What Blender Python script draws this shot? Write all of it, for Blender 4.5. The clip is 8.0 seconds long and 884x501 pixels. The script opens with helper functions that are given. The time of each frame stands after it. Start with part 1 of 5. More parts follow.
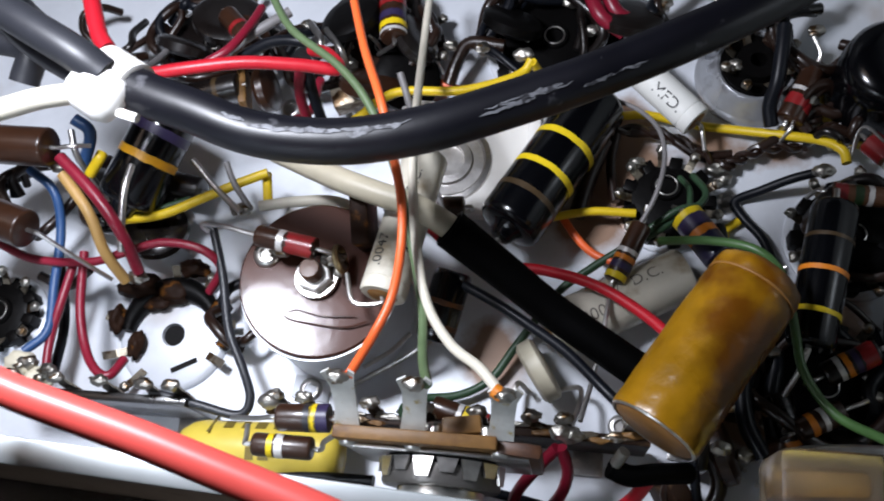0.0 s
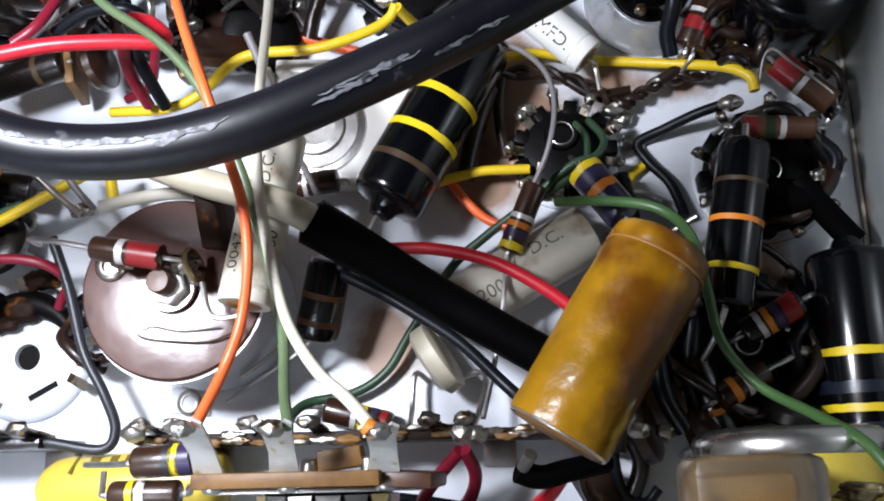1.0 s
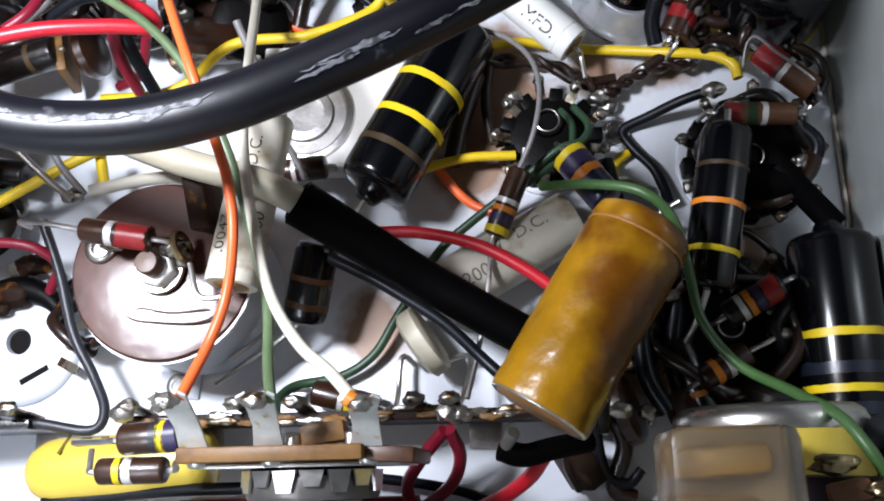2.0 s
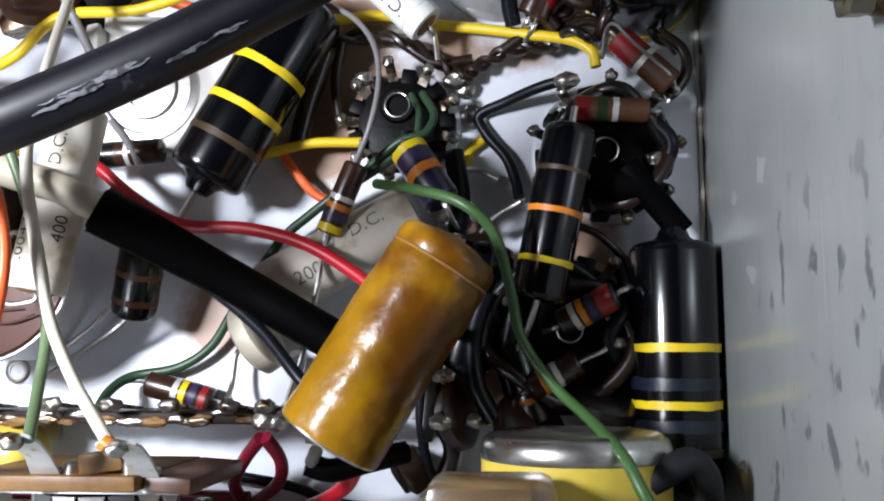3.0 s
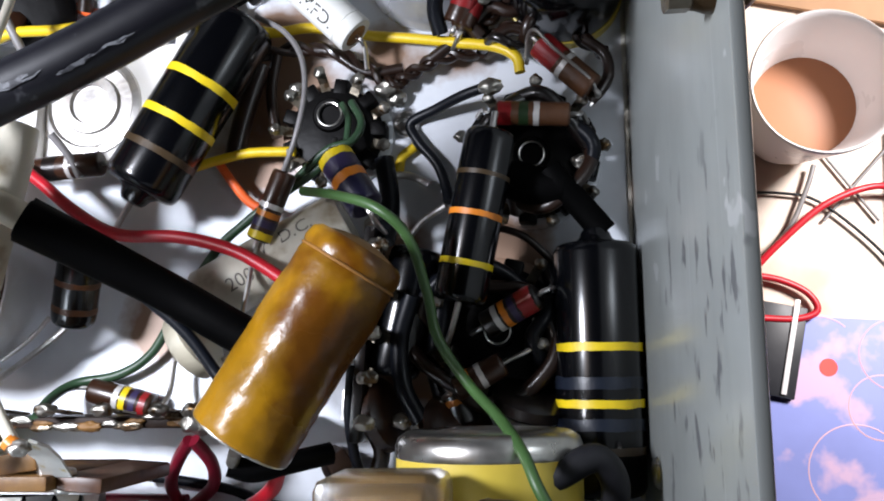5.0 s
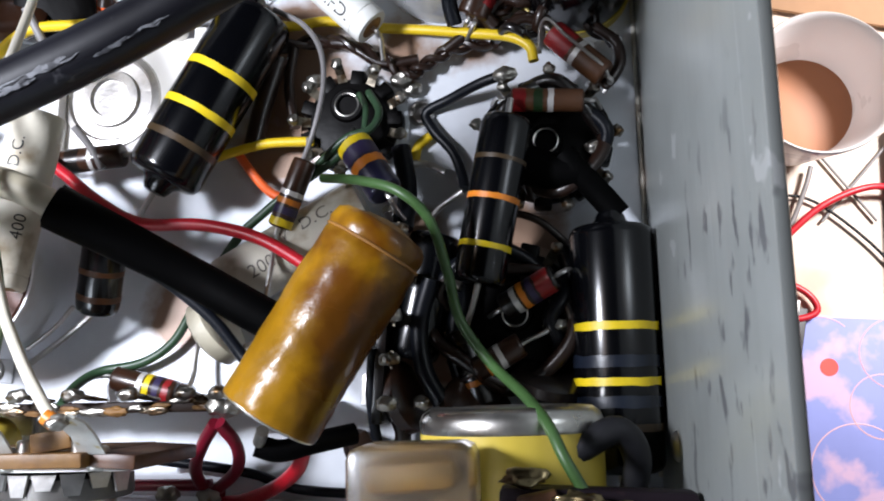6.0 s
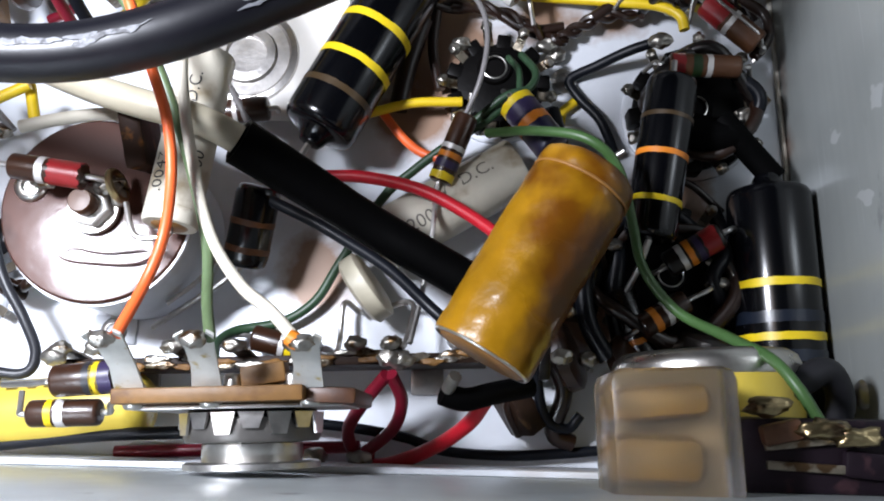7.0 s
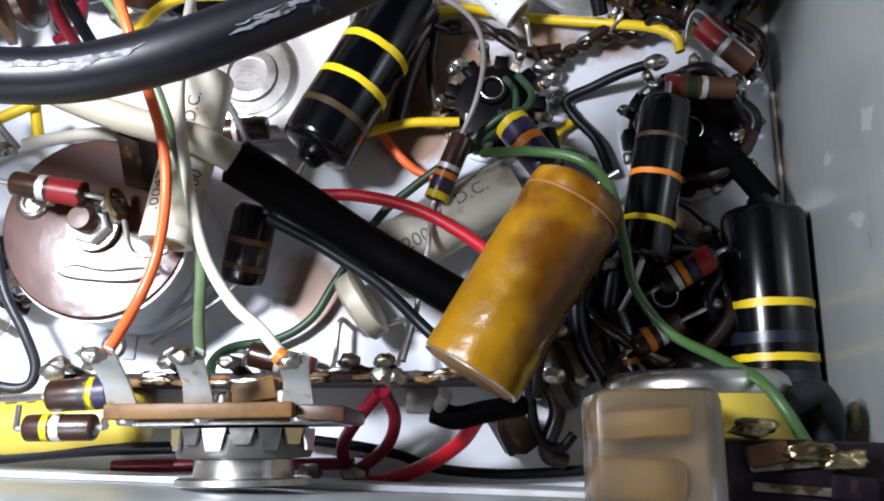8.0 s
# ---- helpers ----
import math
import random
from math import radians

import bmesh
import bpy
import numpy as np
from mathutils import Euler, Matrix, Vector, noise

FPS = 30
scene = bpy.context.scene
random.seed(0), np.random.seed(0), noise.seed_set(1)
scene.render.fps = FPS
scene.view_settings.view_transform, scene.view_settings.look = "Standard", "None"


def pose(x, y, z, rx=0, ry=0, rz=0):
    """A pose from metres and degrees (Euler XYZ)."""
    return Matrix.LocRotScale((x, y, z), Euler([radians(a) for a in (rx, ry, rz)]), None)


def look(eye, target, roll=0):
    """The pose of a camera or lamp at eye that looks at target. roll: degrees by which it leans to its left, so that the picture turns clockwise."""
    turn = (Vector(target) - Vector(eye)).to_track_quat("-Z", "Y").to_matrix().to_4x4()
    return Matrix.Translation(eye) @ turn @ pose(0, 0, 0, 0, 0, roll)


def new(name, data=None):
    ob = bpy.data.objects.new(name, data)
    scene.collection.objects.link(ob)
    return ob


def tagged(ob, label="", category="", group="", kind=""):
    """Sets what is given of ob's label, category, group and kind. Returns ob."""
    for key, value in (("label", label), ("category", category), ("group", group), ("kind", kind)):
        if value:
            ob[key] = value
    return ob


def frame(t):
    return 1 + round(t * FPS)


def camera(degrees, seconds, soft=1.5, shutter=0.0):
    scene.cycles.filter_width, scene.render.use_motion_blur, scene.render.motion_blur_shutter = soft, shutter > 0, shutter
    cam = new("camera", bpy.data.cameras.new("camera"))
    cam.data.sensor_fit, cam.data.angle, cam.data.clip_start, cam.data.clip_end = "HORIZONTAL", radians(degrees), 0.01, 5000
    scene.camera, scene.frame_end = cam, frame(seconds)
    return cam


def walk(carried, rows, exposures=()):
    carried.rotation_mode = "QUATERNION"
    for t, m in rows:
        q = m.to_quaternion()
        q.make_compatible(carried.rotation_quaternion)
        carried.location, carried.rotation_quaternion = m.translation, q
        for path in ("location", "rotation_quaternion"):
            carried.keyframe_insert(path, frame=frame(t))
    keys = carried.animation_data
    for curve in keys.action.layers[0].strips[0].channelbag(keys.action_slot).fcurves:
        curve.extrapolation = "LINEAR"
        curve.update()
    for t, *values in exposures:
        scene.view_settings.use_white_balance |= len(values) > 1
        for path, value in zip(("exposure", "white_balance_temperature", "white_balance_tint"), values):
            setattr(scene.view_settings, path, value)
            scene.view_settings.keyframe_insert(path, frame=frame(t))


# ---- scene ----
LENS = 53.07
ROWS = [
    (0.0, 23.44, -0.70, 153.68, 20.36, 7.18, 5.55),
    (0.5, 32.73, 13.52, 145.67, 15.63, 6.14, 1.16),
    (1.0, 30.97, 15.57, 139.64, 13.73, 5.36, -1.40),
    (1.2, 30.42, 16.62, 140.55, 14.04, 5.49, -1.64),
    (2.3, 37.04, 10.89, 139.54, 14.12, 5.09, -1.30),
    (2.5, 44.45, 13.61, 138.35, 13.70, 4.85, -2.43),
    (3.0, 57.51, 28.70, 136.26, 6.93, 5.10, -0.10),
    (3.5, 67.88, 35.67, 133.88, 7.79, 8.03, 1.51),
    (4.0, 71.27, 30.62, 132.58, 7.21, 7.44, 0.31),
    (4.5, 72.15, 29.80, 136.68, 7.23, 7.06, -0.61),
    (5.8, 72.36, 21.84, 137.06, 8.77, 6.95, -1.28),
    (6.0, 69.13, 22.31, 139.28, 8.53, 6.76, -1.53),
    (6.5, 41.76, 12.57, 139.09, 11.69, 2.08, -1.78),
    (7.0, 32.41, 10.05, 138.67, 11.57, 1.40, -1.23),
    (7.5, 33.58, 13.43, 139.08, 11.73, 1.86, -0.83),
    (8.0, 35.36, 10.31, 139.85, 12.55, 2.24, -0.69),
]

MM = 0.001
EXPOSURES = [(0.0, -1.04), (0.5, -0.64), (1.0, -0.49), (2.5, -0.41), (3.5, -0.14), (4.5, -0.22), (6.0, -0.29), (6.5, -0.32), (7.0, -0.34), (8.0, -0.34)]
cam = camera(LENS, 8.0, soft=1.9, shutter=0.12)
walk(cam, [(t, pose(x * MM, y * MM, z * MM, rx, ry, rz)) for t, x, y, z, rx, ry, rz in ROWS], EXPOSURES)

# ---- light: one bright work lamp up on the left, two added fills, a dim room ----
world = bpy.data.worlds.new("room")
scene.world = world
world.use_nodes = True
world.node_tree.nodes["Background"].inputs["Color"].default_value = (1.0, 0.78, 0.68, 1)
world.node_tree.nodes["Background"].inputs["Strength"].default_value = 0.0015


def lamp(name, eye, target, size, watts, colour, spread=180):
    data = bpy.data.lights.new(name, "AREA")
    data.shape, data.size, data.energy, data.color = "DISK", size * MM, watts, colour
    data.spread = radians(spread)
    ob = new(name, data)
    ob.matrix_world = look([v * MM for v in eye], [v * MM for v in target])
    return ob


lamp("work_lamp", (-48, 58, 140), (-24, 40, 0), 27, 0.58, (0.9, 0.94, 1.06))
# Fill added beyond the side wall to brighten the table; source unseen.
lamp("table_fill", (520, 330, 160), (240, 120, -390), 160, 2.9, (1.0, 0.95, 0.95), 84)
# Warm fill added up left: brownish shadows and a brighter side wall.
lamp("warm_fill", (-440, 120, 700), (20, 45, 0), 240, 0.4, (1.0, 0.78, 0.66))


# ---- materials ----
def V(p):
    return Vector(p) * MM


def mat(name, colour, rough=0.5, metal=0.0, vary=0.25, grain=900.0, bump=0.15, spots=None, coat=0.0, trans=0.0, spot_scale=160.0, spot_edge=0.62, spec=0.5, rvary=0.2, soft_edge=0.09, depth=0.2, stretch=(1, 1, 1), coat_rough=0.12):
    m = bpy.data.materials.new(name)
    m.use_nodes = True
    nt = m.node_tree
    b = nt.nodes["Principled BSDF"]
    b.inputs["Roughness"].default_value, b.inputs["Metallic"].default_value = rough, metal
    b.inputs["Coat Weight"].default_value, b.inputs["Coat Roughness"].default_value = coat, coat_rough
    b.inputs["Specular IOR Level"].default_value = spec
    if trans:
        b.inputs["Transmission Weight"].default_value = trans
    tc = nt.nodes.new("ShaderNodeTexCoord")
    fine, broad = nt.nodes.new("ShaderNodeTexNoise"), nt.nodes.new("ShaderNodeTexNoise")
    fine.inputs["Scale"].default_value, broad.inputs["Scale"].default_value = grain, grain / 7
    fine.inputs["Detail"].default_value = broad.inputs["Detail"].default_value = 5
    for n in (fine, broad):
        nt.links.new(tc.outputs["Object"], n.inputs["Vector"])
    info = nt.nodes.new("ShaderNodeObjectInfo")
    ramp = nt.nodes.new("ShaderNodeValToRGB")
    ramp.color_ramp.elements[0].position, ramp.color_ramp.elements[1].position = 0.3, 0.7
    lo, hi = [c * (1 - vary) for c in colour], [min(1, c * (1 + vary * 0.5)) for c in colour]
    ramp.color_ramp.elements[0].color, ramp.color_ramp.elements[1].color = (*lo, 1), (*hi, 1)
    mix = nt.nodes.new("ShaderNodeMath")
    mix.operation = "MULTIPLY_ADD"
    mix.inputs[1].default_value = 0.35
    nt.links.new(fine.outputs["Fac"], mix.inputs[0])
    half = nt.nodes.new("ShaderNodeMath")
    half.operation = "MULTIPLY"
    half.inputs[1].default_value = 0.65
    nt.links.new(broad.outputs["Fac"], half.inputs[0])
    nt.links.new(half.outputs[0], mix.inputs[2])
    nt.links.new(mix.outputs[0], ramp.inputs["Fac"])
    out = ramp.outputs["Color"]
    if spots:
        blot = nt.nodes.new("ShaderNodeTexNoise")
        blot.inputs["Scale"].default_value, blot.inputs["Detail"].default_value = spot_scale, 4
        span = nt.nodes.new("ShaderNodeMapping")
        span.inputs["Scale"].default_value = stretch
        nt.links.new(tc.outputs["Object"], span.inputs["Vector"])
        nt.links.new(span.outputs["Vector"], blot.inputs["Vector"])
        edge = nt.nodes.new("ShaderNodeMapRange")
        edge.inputs["From Min"].default_value, edge.inputs["From Max"].default_value = spot_edge, spot_edge + soft_edge
        nt.links.new(blot.outputs["Fac"], edge.inputs["Value"])
        stain = nt.nodes.new("ShaderNodeMix")
        stain.data_type = "RGBA"
        stain.inputs[7].default_value = (*spots, 1)
        nt.links.new(edge.outputs["Result"], stain.inputs[0])
        nt.links.new(out, stain.inputs[6])
        out = stain.outputs[2]
    nt.links.new(out, b.inputs["Base Color"])
    rr = nt.nodes.new("ShaderNodeMapRange")
    rr.inputs["To Min"].default_value, rr.inputs["To Max"].default_value = max(0.03, rough - rvary * rough), min(1, rough + rvary)
    nt.links.new(broad.outputs["Fac"], rr.inputs["Value"])
    nt.links.new(rr.outputs["Result"], b.inputs["Roughness"])
    if bump:
        bp = nt.nodes.new("ShaderNodeBump")
        bp.inputs["Strength"].default_value, bp.inputs["Distance"].default_value = bump, depth * MM
        nt.links.new(fine.outputs["Fac"], bp.inputs["Height"])
        nt.links.new(bp.outputs["Normal"], b.inputs["Normal"])
        if coat:
            nt.links.new(bp.outputs["Normal"], b.inputs["Coat Normal"])
    return m


def stained_wall():
    """Brushed zinc sheet with scratches, and dark finger smudges on its lower front part."""
    m = mat("stained_zinc", (0.46, 0.49, 0.475), 0.24, 0.33, 0.25, 60, 0.05)
    nt = m.node_tree
    b = nt.nodes["Principled BSDF"]
    tc = nt.nodes.new("ShaderNodeTexCoord")
    sep = nt.nodes.new("ShaderNodeSeparateXYZ")
    nt.links.new(tc.outputs["Object"], sep.inputs[0])

    def streaks(scale, stretch, lo, hi, detail=3):
        mp, n, mr = nt.nodes.new("ShaderNodeMapping"), nt.nodes.new("ShaderNodeTexNoise"), nt.nodes.new("ShaderNodeMapRange")
        mp.inputs["Scale"].default_value = stretch
        n.inputs["Scale"].default_value, n.inputs["Detail"].default_value = scale, detail
        mr.inputs["From Min"].default_value, mr.inputs["From Max"].default_value = lo, hi
        nt.links.new(tc.outputs["Object"], mp.inputs["Vector"])
        nt.links.new(mp.outputs["Vector"], n.inputs["Vector"])
        nt.links.new(n.outputs["Fac"], mr.inputs["Value"])
        return mr.outputs["Result"]

    def zone(axis, lo, hi):
        mr = nt.nodes.new("ShaderNodeMapRange")
        mr.inputs["From Min"].default_value, mr.inputs["From Max"].default_value = lo * MM, hi * MM
        nt.links.new(sep.outputs[axis], mr.inputs["Value"])
        return mr.outputs["Result"]

    def times(p, q):
        n = nt.nodes.new("ShaderNodeMath")
        n.operation = "MULTIPLY"
        nt.links.new(p, n.inputs[0])
        if isinstance(q, float):
            n.inputs[1].default_value = q
        else:
            nt.links.new(q, n.inputs[1])
        return n.outputs[0]

    def over(fac, colour):
        n = nt.nodes.new("ShaderNodeMix")
        n.data_type = "RGBA"
        n.inputs[7].default_value = (*colour, 1)
        nt.links.new(fac, n.inputs[0])
        nt.links.new(b.inputs["Base Color"].links[0].from_socket, n.inputs[6])
        nt.links.new(n.outputs[2], b.inputs["Base Color"])

    over(times(streaks(420, (1, 0.05, 1.0), 0.42, 0.66), 0.12), (0.27, 0.3, 0.3))
    over(times(streaks(900, (1, 0.04, 1.2), 0.66, 0.7), 0.2), (0.66, 0.69, 0.69))
    over(times(streaks(260, (1, 0.5, 0.35), 0.67, 0.69), 0.55), (0.7, 0.72, 0.72))
    smudge = streaks(165, (1, 1.0, 1.8), 0.59, 0.65)
    over(times(times(times(smudge, zone("Y", 52, 38)), zone("Z", 24, 34)), 0.6), (0.06, 0.055, 0.075))
    over(times(streaks(150, (1, 0.6, 1.0), 0.5, 0.6), zone("Z", 5, 1)), (0.14, 0.065, 0.04))
    return m


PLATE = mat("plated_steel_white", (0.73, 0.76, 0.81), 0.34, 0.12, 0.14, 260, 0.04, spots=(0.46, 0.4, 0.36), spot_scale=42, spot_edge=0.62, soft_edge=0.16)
ZINC = mat("dull_zinc", (0.5, 0.54, 0.55), 0.33, 0.55, 0.16, 220, 0.08, spots=(0.2, 0.2, 0.22), spot_scale=150, spot_edge=0.68)
STEEL = mat("bright_metal", (0.68, 0.66, 0.62), 0.22, 1.0, 0.2, 900, 0.1)
TIN = mat("tinned_wire", (0.62, 0.6, 0.58), 0.28, 1.0, 0.25, 1500, 0.15)
SOLDER = mat("solder", (0.42, 0.4, 0.36), 0.34, 1.0, 0.5, 900, 0.8, spots=(0.16, 0.1, 0.05), spot_scale=500, spot_edge=0.55)
FLUX = mat("fluxed_lug", (0.3, 0.26, 0.2), 0.3, 0.8, 0.5, 700, 0.5, spots=(0.1, 0.06, 0.03), spot_scale=400, spot_edge=0.5)
LUG = mat("dull_lug", (0.66, 0.67, 0.64), 0.45, 0.25, 0.3, 500, 0.4, spots=(0.42, 0.33, 0.12), spot_scale=420, spot_edge=0.6)
SCUFFED = mat("scuffed_black_pvc", (0.003, 0.003, 0.006), 0.37, 0, 0.3, 500, 0.12, spots=(0.1, 0.1, 0.11), spot_scale=210, spot_edge=0.69, rvary=0.15, spec=0.5)
GREY_PVC = mat("grey_pvc", (0.022, 0.023, 0.028), 0.36, 0, 0.2, 500, 0.1)
TUBING = mat("matt_black_sleeving", (0.001, 0.001, 0.0011), 0.55, 0, 0.3, 800, 0.2, spec=0.04)
BAKELITE = mat("black_bakelite", (0.002, 0.0017, 0.0017), 0.4, 0, 0.35, 600, 0.3, spec=0.12)
GLOSS = mat("black_gloss_moulding", (0.0016, 0.0018, 0.0026), 0.15, 0, 0.3, 500, 0.02, rvary=0.06)
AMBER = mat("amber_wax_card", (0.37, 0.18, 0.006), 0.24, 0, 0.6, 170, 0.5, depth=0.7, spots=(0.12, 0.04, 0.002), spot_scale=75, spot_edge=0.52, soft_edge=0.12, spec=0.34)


def stain_shade(m, centres, colour):
    """Brown patches with ragged edges, heat stains and painted shade, round given spots (x, y, z, radius) on the thing.
    """
    nt = m.node_tree
    b = nt.nodes["Principled BSDF"]
    tc, n = nt.nodes.new("ShaderNodeTexCoord"), nt.nodes.new("ShaderNodeTexNoise")
    n.inputs["Scale"].default_value, n.inputs["Detail"].default_value = 190, 5
    nt.links.new(tc.outputs["Object"], n.inputs["Vector"])
    for x, y, z, r in centres:
        d, k, mr, mx = (nt.nodes.new("ShaderNode" + q) for q in ("VectorMath", "Math", "MapRange", "Mix"))
        d.operation = "DISTANCE"
        d.inputs[1].default_value = V((x, y, z))
        nt.links.new(tc.outputs["Object"], d.inputs[0])
        k.operation = "MULTIPLY_ADD"
        k.inputs[1].default_value = 9 * MM
        nt.links.new(n.outputs["Fac"], k.inputs[0])
        nt.links.new(d.outputs["Value"], k.inputs[2])
        mr.inputs["From Min"].default_value, mr.inputs["From Max"].default_value = (r + 6.2) * MM, (r + 2.6) * MM
        nt.links.new(k.outputs[0], mr.inputs["Value"])
        mx.data_type = "RGBA"
        mx.inputs[7].default_value = (*colour, 1)
        nt.links.new(mr.outputs["Result"], mx.inputs[0])
        nt.links.new(b.inputs["Base Color"].links[0].from_socket, mx.inputs[6])
        nt.links.new(mx.outputs[2], b.inputs["Base Color"])


# rust-brown patches that paint shade into the deck round the sockets and heater wires
stain_shade(PLATE, [(32, 70, 0, 9.0), (26, 62, 0, 7.0), (30, 80, 0, 7.5), (48, 78, 0, 5.0), (10, 35, 0, 6.0), (60, 78, 0, 4.0), (52, 30, 0, 8.0), (66, 45, 0, 7.0), (49, 46, 0, 5.0)], (0.3, 0.19, 0.13))


AMBER_END = mat("dark_wax_end", (0.28, 0.13, 0.03), 0.4, 0, 0.4, 500, 0.5)
CREAM = mat("cream_paper_tube", (0.64, 0.6, 0.5), 0.4, 0, 0.2, 300, 0.35, depth=0.4, spots=(0.34, 0.28, 0.19), spot_scale=150, spot_edge=0.58, soft_edge=0.12, coat=0.2)
CERAMIC = mat("cream_ceramic", (0.6, 0.55, 0.42), 0.4, 0, 0.15, 400, 0.15)
SLEEVE = mat("cream_sleeving", (0.48, 0.43, 0.32), 0.42, 0, 0.15, 500, 0.15)
NYLON = mat("white_nylon", (0.82, 0.8, 0.76), 0.35, 0, 0.05, 500, 0.05)
PHEN = mat("brown_phenolic", (0.095, 0.038, 0.015), 0.4, 0, 0.4, 420, 0.35, spots=(0.05, 0.02, 0.01), spot_scale=230, spot_edge=0.56)
PHEN_DARK = mat("crusted_dark_phenolic", (0.02, 0.01, 0.006), 0.45, 0, 0.5, 420, 0.5, spots=(0.08, 0.045, 0.02), spot_scale=260, spot_edge=0.6, spec=0.18)
PHEN_EDGE = mat("tan_phenolic", (0.2, 0.1, 0.028), 0.45, 0, 0.45, 500, 0.4, spots=(0.09, 0.04, 0.014), spot_scale=160, spot_edge=0.56, spec=0.35)
DISC = mat("varnished_brown_disc", (0.07, 0.026, 0.017), 0.36, 0.06, 0.4, 70, 0.2, spots=(0.035, 0.012, 0.007), spot_scale=90, spot_edge=0.55, rvary=0.1, depth=0.7, spec=0.1, coat=0.25, coat_rough=0.11)
PLUM = mat("plum_black_moulding", (0.012, 0.007, 0.011), 0.45, 0, 0.4, 500, 0.3, spots=(0.05, 0.024, 0.028), spot_scale=180, spot_edge=0.6, spec=0.15)
TAB = mat("charred_phenolic", (0.02, 0.009, 0.005), 0.5, 0, 0.5, 500, 0.5, spots=(0.16, 0.06, 0.01), spot_scale=260, spot_edge=0.6, spec=0.1)
GILT = mat("gilt_lug", (0.42, 0.33, 0.18), 0.25, 1.0, 0.4, 600, 0.5, spots=(0.08, 0.05, 0.03), spot_scale=350, spot_edge=0.55)
HAZE = mat("hazy_brown_resin", (0.36, 0.25, 0.11), 0.4, 0, 0.3, 150, 0.2)
DARK_ZINC = mat("dark_low_bounce_zinc", (0.12, 0.12, 0.12), 0.45, 0.3, 0.3, 220, 0.1)
ROOM = mat("dull_room_paint", (0.1, 0.09, 0.08), 0.7, 0, 0.15, 6, 0)
ORA_SHADE = mat("orange_band_in_shade", (0.1, 0.032, 0.006), 0.4, 0, 0.35, 900, 0.2)
CHROME = mat("worn_chrome", (0.6, 0.62, 0.66), 0.2, 0.6, 0.2, 300, 0.1, spots=(0.3, 0.3, 0.32), spot_scale=120, spot_edge=0.6)
SLATE = mat("dark_grey_sleeving", (0.014, 0.014, 0.017), 0.5, 0, 0.3, 700, 0.2, spec=0.3)
CARBON = mat("brown_resistor_body", (0.034, 0.013, 0.006), 0.25, 0, 0.4, 700, 0.2, coat=0.2)
DARKBODY = mat("dark_resistor_body", (0.006, 0.004, 0.0035), 0.22, 0, 0.35, 700, 0.2, coat=0.3)
YEL = mat("yellow_paint", (0.75, 0.55, 0.01), 0.35, 0, 0.15, 900, 0.2)
ORA = mat("orange_paint", (0.65, 0.2, 0.015), 0.35, 0, 0.2, 900, 0.2)
AMB = mat("amber_paint", (0.75, 0.36, 0.012), 0.35, 0, 0.15, 900, 0.2)
BRN = mat("dim_brown_band", (0.05, 0.03, 0.012), 0.35, 0, 0.35, 900, 0.2)
VIO = mat("violet_paint", (0.03, 0.021, 0.066), 0.35, 0, 0.2, 900, 0.2)
NAVY = mat("navy_body", (0.012, 0.011, 0.035), 0.3, 0, 0.3, 900, 0.2, coat=0.3)
REDP = mat("red_paint", (0.24, 0.01, 0.012), 0.3, 0, 0.2, 900, 0.15, coat=0.3)
SIL = mat("silver_paint", (0.72, 0.7, 0.68), 0.35, 0.4, 0.15, 900, 0.15)
GRNP = mat("green_paint", (0.012, 0.034, 0.01), 0.35, 0, 0.2, 900, 0.15)
W_RED = mat("red_wire", (0.5, 0.01, 0.022), 0.32, 0, 0.15, 700, 0.1)
W_MAROON = mat("maroon_wire", (0.22, 0.008, 0.025), 0.3, 0, 0.2, 700, 0.1)
W_ORANGE = mat("orange_wire", (0.8, 0.13, 0.03), 0.35, 0, 0.1, 700, 0.08)
W_WHITE = mat("white_wire", (0.62, 0.58, 0.48), 0.38, 0, 0.1, 700, 0.1)
W_GREEN = mat("green_wire", (0.05, 0.115, 0.032), 0.36, 0, 0.2, 700, 0.1)
W_OLIVE = mat("olive_green_wire", (0.1, 0.15, 0.07), 0.36, 0, 0.2, 700, 0.1)
W_DGREEN = mat("dark_green_wire", (0.025, 0.06, 0.028), 0.36, 0, 0.2, 700, 0.1)
W_YELLOW = mat("yellow_wire", (0.72, 0.5, 0.012), 0.36, 0, 0.15, 700, 0.1)
W_BLUE = mat("blue_wire", (0.025, 0.075, 0.2), 0.36, 0, 0.15, 700, 0.1)
W_BROWN = mat("brown_wire", (0.016, 0.0065, 0.0035), 0.28, 0, 0.3, 700, 0.1, coat=0.15)
W_TAN = mat("tan_wire", (0.42, 0.25, 0.08), 0.4, 0, 0.15, 700, 0.1)
W_BLACK = mat("black_wire", (0.005, 0.006, 0.009), 0.32, 0, 0.2, 700, 0.1, spec=0.22)
W_GREY = mat("grey_wire", (0.2, 0.19, 0.19), 0.35, 0, 0.2, 700, 0.1)
W_SALMON = mat("salmon_test_lead", (0.75, 0.09, 0.075), 0.35, 0, 0.1, 400, 0.05)
LABEL = mat("yellow_label", (0.66, 0.5, 0.07), 0.3, 0, 0.15, 300, 0.1, spots=(0.5, 0.32, 0.02), spot_scale=120, spot_edge=0.62)
WAX = mat("cloudy_clear_plastic", (0.93, 0.91, 0.9), 0.2, 0, 0.06, 150, 0.22, trans=0.97, depth=0.4)
CORE = mat("amber_resin_core", (0.36, 0.18, 0.015), 0.45, 0, 0.4, 120, 0.2, spots=(0.26, 0.15, 0.035), spot_scale=150, spot_edge=0.5, soft_edge=0.12, stretch=(0.3, 1.4, 1))
STAINED = stained_wall()
